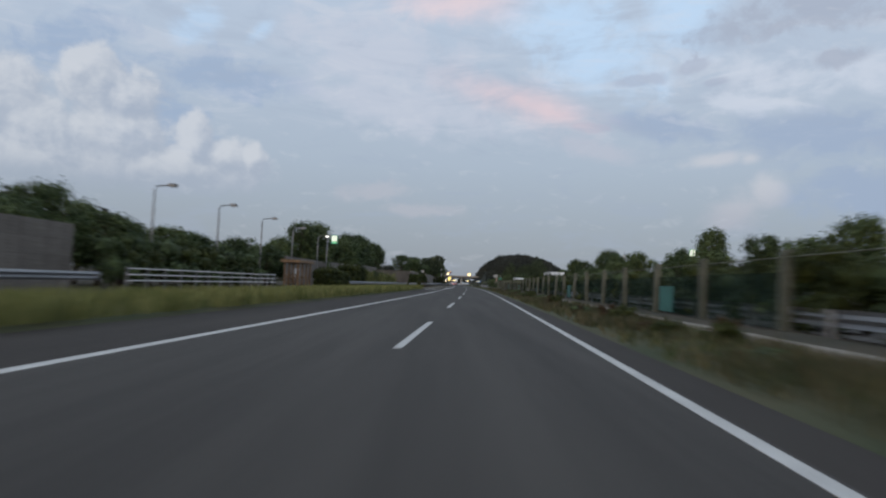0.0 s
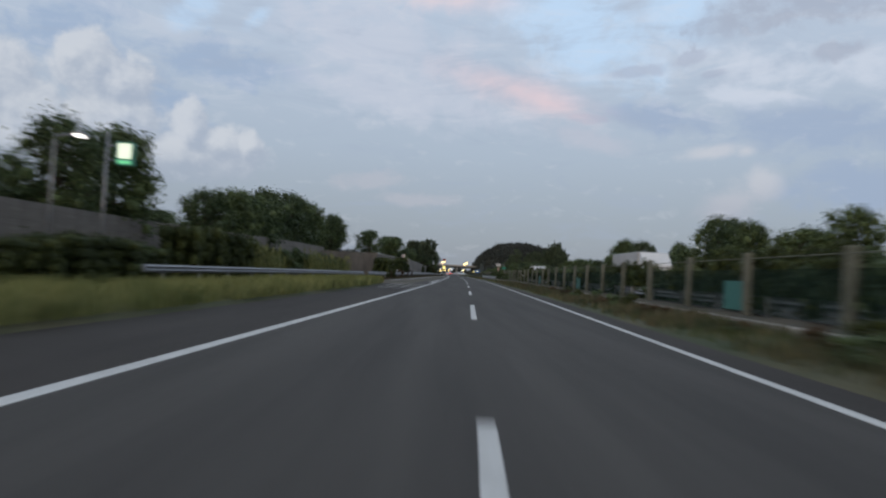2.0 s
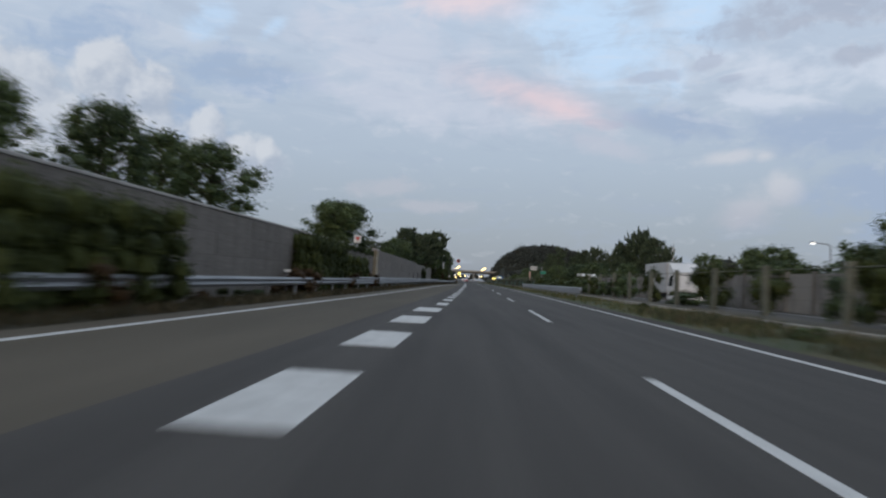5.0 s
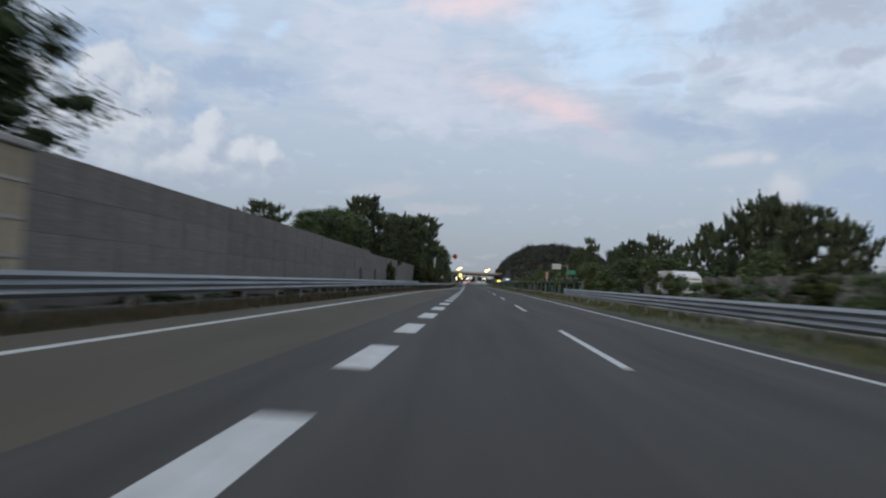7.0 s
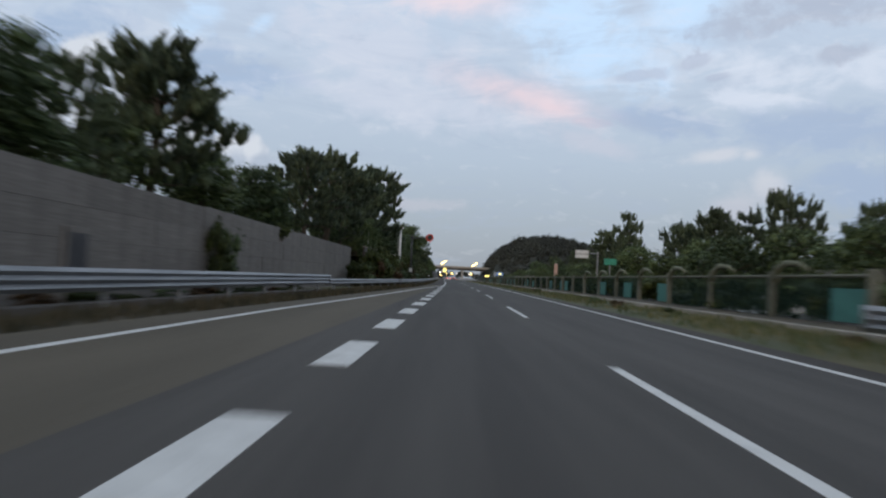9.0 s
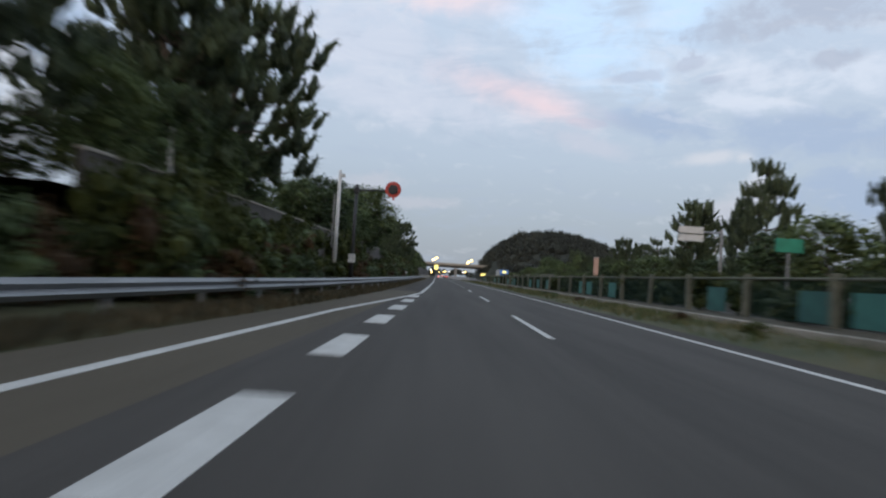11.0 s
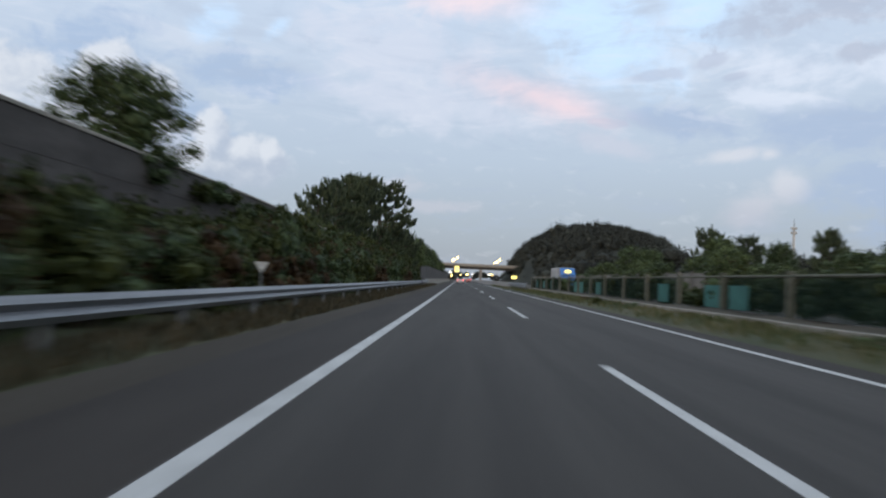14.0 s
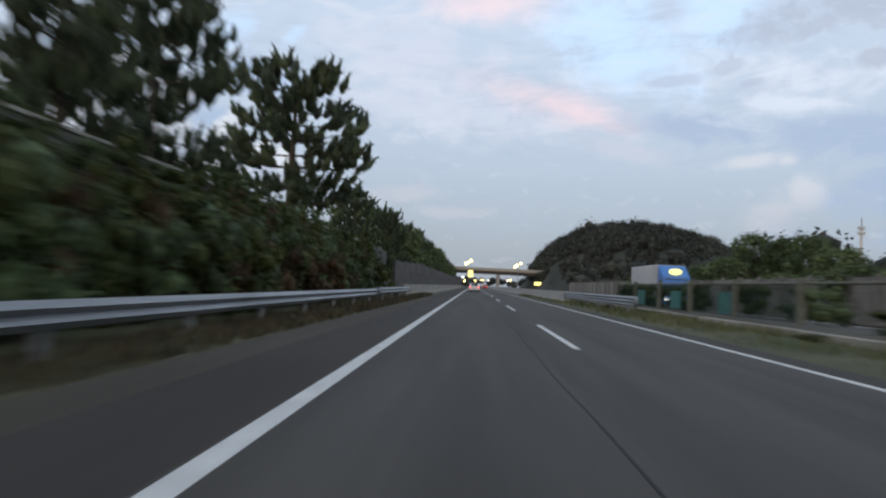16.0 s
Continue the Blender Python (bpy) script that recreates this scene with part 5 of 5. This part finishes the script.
def lamp_pair(x, y, z):
    root = thing("bridge_lamp", (x, y, z), "pair of golden lamps on a steel post by the overpass", "lamp", "overpass lamps")
    part("post", Shape().tube([(0, 0, -z), (0, 0, 0.1)], [0.14, 0.1], 8), STEEL, root)
    part("crossarm", Shape().tube([(-1.3, 0, 0), (0.5, 0, 1.0), (1.2, 0, 1.5)], [0.08, 0.08, 0.08], 6), STEEL, root)
    for a, b in ((-1.2, 0.0), (-0.3, 0.6), (1.1, 1.5)):
        part("lamp_bulb", Shape().tube([(a, -0.1, b - 0.5), (a, -0.1, b - 0.2), (a, -0.1, b + 0.2), (a, -0.1, b + 0.5)], [0.2, 0.5, 0.5, 0.2], 10), GLOW_GOLD, root, "glowing golden lamp", smooth=True)


lamp_pair(-4.6, 655, 10.2)
lamp_pair(16.5, 655, 9.9)
board = thing("message_board", (-3.6, 652, 0), "lit yellow message board under the overpass", "sign")
part("post", Shape().tube([(0, 0, -0.1), (0, 0, 7.5)], [0.15, 0.12], 8), STEEL, board)
part("panel", Shape().box(-1.0, 1.0, -0.25, -0.05, 4.6, 7.3, 0.05), GLOW_YELLOW, board, "glowing yellow display panel")
for k, (x, y, z) in enumerate(((-6.5, 690, 2.5), (-6.8, 660, 4.0), (3, 800, 4.2), (8, 840, 4.6), (-1, 860, 4.0), (12, 780, 5.5), (5, 900, 5.0), (15.5, 720, 4.0), (18, 740, 4.5))):
    far = thing("far_lamp", (x, y, 0), "distant lit lamp beyond the overpass", "lamp", "far lamps")
    part("post", Shape().tube([(0, 0, -0.1), (0, 0, z)], [0.09, 0.07], 6), STEEL, far)
    part("lamp_bulb", Shape().tube([(0, 0, z - 0.1), (0, 0, z + 0.15), (0, 0, z + 0.6), (0, 0, z + 0.85)], [0.15, 0.45, 0.45, 0.15], 8), GLOW_WHITE if k % 2 else GLOW_GOLD, far, smooth=True)
plate = thing("lit_building_sign", (26, 660, 0), "glowing gold sign board beside the overpass", "sign")
part("post", Shape().tube([(0, 0, -0.1), (0, 0, 2.5)], [0.15, 0.12], 8), STEEL, plate)
part("panel", Shape().box(-1.9, 1.9, -0.15, 0.05, 2.5, 3.9, 0.05), GLOW_YELLOW, plate)

# ---- bus stop ----
shelter = thing("bus_shelter", (-14.95, 29.5, 0), "open brown timber bus shelter with a flat roof", "shelter")
part("floor_slab", Shape().box(-0.85, 0.85, -2.4, 2.4, -0.05, 0.16, 0.02), CONCRETE, shelter, "grey concrete slab")
part("roof", Shape().box(-0.8, 0.8, -2.5, 2.5, 2.44, 2.52, 0.02), TIMBER, shelter)
for x in (-0.86, 0.8):
    part("fascia", Shape().box(x, x + 0.06, -2.56, 2.56, 2.32, 2.56, 0.01), TIMBER, shelter)
for y in (-2.56, 2.5):
    part("fascia", Shape().box(-0.8, 0.8, y, y + 0.06, 2.32, 2.56, 0.01), TIMBER, shelter)
for x in (-0.6, 0.6):
    part("beam", Shape().box(x - 0.06, x + 0.06, -2.4, 2.4, 2.26, 2.44, 0.01), TIMBER, shelter)
    for y in (-2.1, -0.7, 0.7, 2.1):
        part("post", Shape().box(x - 0.065, x + 0.065, y - 0.065, y + 0.065, 0.1, 2.26, 0.012), TIMBER, shelter)
for k in range(4):
    part("back_slat", Shape().box(-0.7, -0.67, -2.0, 2.0, 0.5 + 0.22 * k, 0.64 + 0.22 * k), TIMBER, shelter)
for y in (-2.1, 2.1):
    part("side_rail", Shape().box(-0.53, 0.53, y - 0.035, y + 0.035, 1.0, 1.1, 0.01), TIMBER, shelter)
part("bench", Shape().box(-0.55, -0.15, -1.8, 1.8, 0.5, 0.57, 0.01), TIMBER, shelter)
for y in (-1.6, 0.0, 1.6):
    part("bench_leg", Shape().box(-0.45, -0.25, y - 0.04, y + 0.04, 0.14, 0.5, 0.01), TIMBER, shelter)
sign = thing("bus_stop_sign", (-18.1, 55.4, 0), "lit white and green sign board on a tall grey pole", "sign")
part("pole", Shape().tube([(0, 0, -0.1), (0, 0, 3.5), (0, 0, 7.1)], [0.085, 0.075, 0.065], 10), STEEL, sign, smooth=True)
for z in (5.75, 6.45):
    part("bracket", Shape().tube([(0, 0, z), (0.55, 0, z)], [0.04, 0.04], 6), STEEL, sign)
box = part("sign_box", Shape().box(0.5, 1.36, -0.12, 0.12, 5.5, 6.65, 0.03), GREEN_SIGN, sign, "green sign box")
part("panel", Shape().box(0.6, 1.26, -0.14, -0.12, 5.84, 6.57), GLOW_SIGN, box, "glowing white panel")
part("strip", Shape().box(0.6, 1.26, -0.14, -0.12, 5.57, 5.75), GLOW_GREEN, box, "glowing green strip")
sign2 = thing("bus_stop_sign", (28.5, 53, 0), "lit white and green sign beyond the opposite road", "sign")
part("pole", Shape().tube([(0, 0, -0.1), (0, 0, 6.7)], [0.1, 0.08], 8), STEEL, sign2)
box = part("sign_box", Shape().box(-0.5, 0.5, -0.2, -0.08, 5.2, 6.8, 0.03), GREEN_SIGN, sign2)
part("panel", Shape().box(-0.4, 0.4, -0.22, -0.2, 5.7, 6.7), GLOW_SIGN, box)
notice = thing("notice_board", (-17.2, 37.8, 0), "small pale notice board on two posts", "sign")
for y in (-0.7, 0.7):
    part("post", Shape().tube([(0, y, -0.1), (0, y, 1.9)], [0.04, 0.04], 6), STEEL, notice)
part("board", Shape().box(-0.04, 0.04, -0.8, 0.8, 1.1, 1.9, 0.01), WHITE_STEEL, notice)
part("bar", Shape().box(0.04, 0.05, -0.55, 0.55, 1.55, 1.68), GREEN_SIGN, notice)

# red and white sign above the wall
yield_sign = thing("yield_sign", (-12.2, 154.5, 0), "square white sign with a red triangle above the wall", "sign")
part("pole", Shape().tube([(0, 0, 0), (0, 0, 4.3)], [0.05, 0.05], 8), STEEL, yield_sign)
part("plate", Shape().box(-0.3, 0.3, -0.1, -0.06, 3.72, 4.32, 0.01), WHITE, yield_sign)
part("triangle", Shape().add([(-0.2, -0.105, 4.2), (0.2, -0.105, 4.2), (0, -0.105, 3.85), (-0.2, -0.115, 4.2), (0.2, -0.115, 4.2), (0, -0.115, 3.85)], [(3, 5, 4), (0, 1, 4, 3), (1, 2, 5, 4), (2, 0, 3, 5)]), RED, yield_sign)
for y in (130.0,):
    plate2 = thing("roadside_plate", (-11.0, y, 0), "small white reflector plate on a stake", "marker")
    part("stake", Shape().tube([(0, 0, -0.1), (0, 0, 1.05)], [0.025, 0.025], 6), STEEL, plate2)
    part("plate", Shape().box(-0.16, 0.16, -0.02, 0.02, 1.06, 1.2, 0.015), WHITE, plate2)

# red warning disc on a gantry arm, with a camera pole behind it
warn = thing("warning_disc", (-8.25, 288.9, 0), "red round warning disc on a dark arm and pole", "sign")
part("pole", Shape().tube([(0, 0, -0.1), (0, 0, 3.2), (0, 0, 6.6)], [0.12, 0.11, 0.1], 10), STEEL_DARK, warn, smooth=True)
part("arm", Shape().tube([(0, 0, 6.25), (2.1, -0.75, 6.22)], [0.07, 0.06], 8), STEEL_DARK, warn)
part("clamp", Shape().box(-0.17, 0.17, -0.17, 0.17, 6.05, 6.45, 0.03), STEEL_DARK, warn)
disc = part("disc", Shape().tube([(2.4, -1.0, 6.3), (2.4, -0.92, 6.3)], [0.5, 0.5], 28), RED, warn, "red disc with dark centre")
part("boss", Shape().tube([(2.4, -1.06, 6.3), (2.4, -1.0, 6.3)], [0.27, 0.32], 24), STEEL_DARK, disc)
part("hook", Shape().tube([(2.45, -0.96, 5.82), (2.45, -0.96, 5.66)], [0.06, 0.09], 8), RED, warn)
part("control_box", Shape().box(-0.2, 0.2, -0.24, 0.0, 1.6, 2.15, 0.02), WHITE_STEEL, warn, "pale grey control box")
mast = thing("camera_mast", (-10.2, 294.0, 0), "pale grey mast with a small camera on top", "pole")
part("mast", Shape().tube([(0, 0, -0.1), (0, 0, 4), (0, 0, 8.2)], [0.16, 0.14, 0.11], 12), WHITE_STEEL, mast, smooth=True)
part("cable_pipe", Shape().tube([(-0.3, 0.05, 2.6), (-0.3, 0.05, 6.5)], [0.05, 0.05], 6), STEEL, mast)
part("camera_housing", Shape().box(0.05, 0.35, -0.2, 0.1, 7.7, 7.95, 0.02), WHITE_STEEL, mast)
post = thing("utility_post", (-11.5, 268.0, 0), "slim pale concrete post above the wall", "pole")
part("shaft", Shape().tube([(0, 0, 0), (0, 0, 5.4)], [0.11, 0.09], 8), WHITE_STEEL, post)
marker = thing("kilometre_marker", (-7.15, 335.0, 0), "small white triangular marker behind the guard rail", "marker")
part("stake", Shape().tube([(0, 0, -0.1), (0, 0, 1.16)], [0.02, 0.02], 6), STEEL, marker)
part("plate", Shape().add([(-0.18, 0, 1.34), (0.18, 0, 1.34), (0, 0, 1.04), (-0.18, 0.02, 1.34), (0.18, 0.02, 1.34), (0, 0.02, 1.04)], [(0, 2, 1), (3, 4, 5), (0, 1, 4, 3), (1, 2, 5, 4), (2, 0, 3, 5)]), WHITE, marker)

# signs beyond the opposite road, tower and small building
gantry = thing("road_sign", (18.6, 297.0, 0), "pale sign boards on a cantilever post, seen from behind", "sign")
part("post", Shape().tube([(0, 0, -0.1), (0, 0, 6.0)], [0.14, 0.12], 10), STEEL, gantry)
part("arm", Shape().tube([(0, 0, 5.75), (-3.4, 0, 5.75)], [0.08, 0.07], 8), STEEL, gantry)
for z in (5.0, 5.6):
    part("board", Shape().box(-3.3, -1.4, -0.08, 0.0, z, z + 0.52, 0.01), WHITE_STEEL, gantry)
gsign = thing("road_sign", (17.6, 285.0, 0), "small green direction sign on a post", "sign")
part("post", Shape().tube([(0, 0, -0.1), (0, 0, 4.6)], [0.08, 0.07], 8), STEEL, gsign)
part("board", Shape().box(-0.8, 0.8, -0.12, -0.06, 3.8, 4.6, 0.01), GREEN_SIGN, gsign)
tower = thing("radio_tower", (188, 707, 0), "slender grey radio tower with round platforms", "tower")
part("shaft", Shape().tube([(0, 0, -0.1), (0, 0, 30), (0, 0, 40)], [0.9, 0.75, 0.6], 12), WHITE_STEEL, tower)
for z in (36.0, 38.5):
    part("platform", Shape().tube([(0, 0, z), (0, 0, z + 1.3)], [1.6, 1.8], 14), WHITE_STEEL, tower)
part("spike", Shape().tube([(0, 0, 40), (0, 0, 45)], [0.3, 0.1], 6), STEEL, tower)
house = thing("chimney_stack", (20.2, 345, 0), "narrow pink rendered stack beyond the opposite road", "chimney")
part("shaft", Shape().box(-0.3, 0.3, -0.3, 0.3, -0.1, 5.2, 0.02), BRICK_PINK, house)
part("cap", Shape().box(-0.36, 0.36, -0.36, 0.36, 5.2, 5.35, 0.02), CONCRETE, house)

# ---- vehicles ----


def wheel(root, x, y, r, wide=0.24):
    w = part("wheel", Shape().tube([(x - wide / 2, y, r), (x - wide / 2 + 0.03, y, r), (x + wide / 2 - 0.03, y, r), (x + wide / 2, y, r)], [r * 0.9, r, r, r * 0.9], 20), RUBBER, root)
    part("rim", Shape().tube([(x - wide / 2 - 0.01, y, r), (x + wide / 2 + 0.01, y, r)], [r * 0.58, r * 0.58], 16), STEEL, w)


def sedan(x, y, turn, paint, label, lit=True):
    """A saloon seen from behind: lower body, cabin, glass, lamps."""
    root = thing("car", Matrix.Translation((x, y, 0)) @ Matrix.Rotation(radians(turn), 4, "Z"), label, "car", "vehicles")
    side = [(-2.25, 0.35), (-2.28, 0.62), (-2.2, 0.98), (-1.55, 1.02), (-0.95, 1.42), (0.25, 1.45), (1.05, 1.0), (2.0, 0.86), (2.22, 0.65), (2.22, 0.35), (1.2, 0.2), (-1.5, 0.2)]
    body = Shape()
    n = len(side)
    rings = []
    for xx, shrink in ((-0.86, 0.97), (-0.8, 1.0), (0.8, 1.0), (0.86, 0.97)):
        rings += [(xx * (1 - 0.14 * max(0, z - 0.95) / 0.5), yy * shrink, 0.2 + (z - 0.2) * (0.99 if shrink < 1 else 1)) for yy, z in side]
    faces = [(k * n + i, k * n + (i + 1) % n, (k + 1) * n + (i + 1) % n, (k + 1) * n + i) for k in range(3) for i in range(n)] + [tuple(range(n)), tuple(range(3 * n, 4 * n))[::-1]]
    shell = part("body", body.add(rings, faces), paint, root)
    part("rear_window", Shape().add([(-0.62, -1.56, 1.06), (0.62, -1.56, 1.06), (0.54, -1.02, 1.40), (-0.54, -1.02, 1.40)], [(0, 1, 2, 3)]), GLASS_DARK, shell)
    for s in (-1, 1):
        part("side_window", Shape().add([(s * 0.853, -1.3, 1.06), (s * 0.853, 0.85, 1.06), (s * 0.765, 0.25, 1.38), (s * 0.765, -0.9, 1.38)], [(0, 1, 2, 3)]), GLASS_DARK, shell)
        part("tail_lamp", Shape().box(s * 0.72 - 0.14, s * 0.72 + 0.14, -2.3, -2.2, 0.74, 0.92, 0.02), GLOW_RED if lit else RED, shell, "lit red tail lamp")
        for yy in (-1.4, 1.4):
            wheel(root, s * 0.76, yy, 0.31, 0.2)
    part("plate", Shape().box(-0.24, 0.24, -2.305, -2.28, 0.6, 0.74), WHITE, shell)
    part("bumper", Shape().box(-0.84, 0.84, -2.31, -2.15, 0.33, 0.55, 0.04), paint, shell)
    return root


sedan(-1.95, 480, 0, CAR_WHITE, "white saloon car with lit tail lamps in the lane ahead")
sedan(1.9, 600, 0, TRUCK_RED, "red car with lit tail lamps far ahead")
sedan(14.5, -6.0, 180, CAR_WHITE, "silver-white car on the opposite carriageway", False)


def truck(x, y, cab, body, label, length=9.0, high=3.6, visor=None):
    """A box truck coming the other way; its cab points towards smaller y."""
    root = thing("truck", (x, y, 0), label, "truck", "vehicles")
    part("cargo_box", Shape().box(-1.22, 1.22, -length / 2 + 2.1, length / 2, 0.95, high, 0.05), body, root)
    part("chassis", Shape().box(-0.5, 0.5, -length / 2 + 0.3, length / 2 - 0.1, 0.5, 0.95, 0.03), STEEL_DARK, root)
    front = -length / 2
    c = part("cab", Shape().add([(-1.15, front, 0.45), (1.15, front, 0.45), (1.15, front + 1.95, 0.45), (-1.15, front + 1.95, 0.45), (-1.18, front - 0.02, 1.35), (1.18, front - 0.02, 1.35), (1.18, front + 1.95, 1.35), (-1.18, front + 1.95, 1.35), (-1.08, front + 0.28, 2.7), (1.08, front + 0.28, 2.7), (1.1, front + 1.95, 2.75), (-1.1, front + 1.95, 2.75)],
             [(3, 2, 1, 0), (0, 1, 5, 4), (1, 2, 6, 5), (2, 3, 7, 6), (3, 0, 4, 7), (4, 5, 9, 8), (5, 6, 10, 9), (6, 7, 11, 10), (7, 4, 8, 11), (8, 9, 10, 11)]), cab, root)
    part("windscreen", Shape().add([(-1.0, front + 0.02, 1.5), (1.0, front + 0.02, 1.5), (0.95, front + 0.235, 2.5), (-0.95, front + 0.235, 2.5)], [(0, 1, 2, 3)]), GLASS_DARK, c)
    for s in (-1, 1):
        part("side_window", Shape().add([(s * 1.175, front + 0.5, 1.5), (s * 1.175, front + 1.5, 1.5), (s * 1.11, front + 1.5, 2.4), (s * 1.11, front + 0.5, 2.4)], [(0, 1, 2, 3)]), GLASS_DARK, c)
        part("headlamp", Shape().box(s * 0.85 - 0.18, s * 0.85 + 0.18, front - 0.06, front + 0.05, 0.7, 0.92, 0.02), GLOW_WHITE, c, "lit headlamp")
        for yy in (front + 1.0, length / 2 - 1.3, length / 2 - 2.5):
            wheel(root, s * 0.98, yy, 0.48, 0.3)
    part("spoiler", Shape().add([(-1.1, front + 0.5, 2.7), (1.1, front + 0.5, 2.7), (1.15, front + 1.9, 2.7), (-1.15, front + 1.9, 2.7), (1.1, front + 1.7, high - 0.05), (-1.1, front + 1.7, high - 0.05), (1.1, front + 1.9, high - 0.05), (-1.1, front + 1.9, high - 0.05)], [(0, 1, 4, 5), (1, 2, 6, 4), (3, 0, 5, 7), (2, 3, 7, 6), (5, 4, 6, 7)]), cab, root)
    if visor:
        part("marker_lamp", Shape().tube([(0, 0.1, 0), (0, -0.1, 0)], [0.5, 0.5], 18), visor, root, "glowing yellow roof plate", at=Matrix.Translation((0, front + 0.75, 3.12)) @ Matrix.Diagonal((1, 1, 0.5, 1)))
    return root


hauler = truck(14.6, 80.0, CAR_WHITE, TRUCK_GREY, "grey box truck with a white cab and red door panels", 11, 3.7)
for s in (-1, 1):
    part("door_panel", Shape().box(s * 1.19 - 0.02, s * 1.19 + 0.02, -5.4, -3.65, 0.5, 1.5, 0.01), TRUCK_RED, hauler, "red painted door panel")
    part("marker_lamp", Shape().box(s * 1.2 - 0.02, s * 1.2 + 0.02, 1.0, 1.7, 0.98, 1.04), GLOW_YELLOW, hauler, "glowing yellow side marker")
truck(14.8, 158.2, CAR_WHITE, TRUCK_GREY, "white box truck with lit headlamps", 9, 3.5)
truck(16.9, 213.5, CAR_WHITE, CAR_WHITE, "small white box truck beyond the median bushes", 6, 3.2)
sedan(12.6, 231, 180, CAR_WHITE, "white car passing beyond the median fence", False)
truck(14.6, 428, TRUCK_BLUE, TRUCK_GREY, "grey box truck with a blue cab and yellow roof plate", 11, 3.7, GLOW_YELLOW)

# ---- lay the plan on the road's gentle curve ----


def shifted(ob):
    x, y = ob.matrix_basis.translation[:2]
    m = ob.matrix_basis.copy()
    m.translation.x += bend(y)
    spot = m.translation.copy()
    ob.matrix_basis = Matrix.Translation(spot) @ Matrix.Rotation(-bend_turn(y), 4, "Z") @ Matrix.Translation(-spot) @ m


def curve_mesh(me):
    co = np.empty(len(me.vertices) * 3)
    me.vertices.foreach_get("co", co)
    co = co.reshape(-1, 3)
    co[:, 0] -= CURVE / 2 * np.maximum(0, STRAIGHT_FROM - co[:, 1]) ** 2
    me.vertices.foreach_set("co", co.ravel())
    me.update()


for ob in list(scene.objects):
    if ob.parent or ob.type in {"CAMERA", "LIGHT"} or ob.name in {"ground", "hill", "hill_woods"}:
        continue
    still = ob.matrix_basis.translation.length < 1e-6
    if not still:
        shifted(ob)
    elif ob.type == "MESH":
        curve_mesh(ob.data)
    else:
        for o in ob.children:
            if o.matrix_basis.translation.length < 1e-6 and o.data.users == 1:
                curve_mesh(o.data)
            else:
                shifted(o)
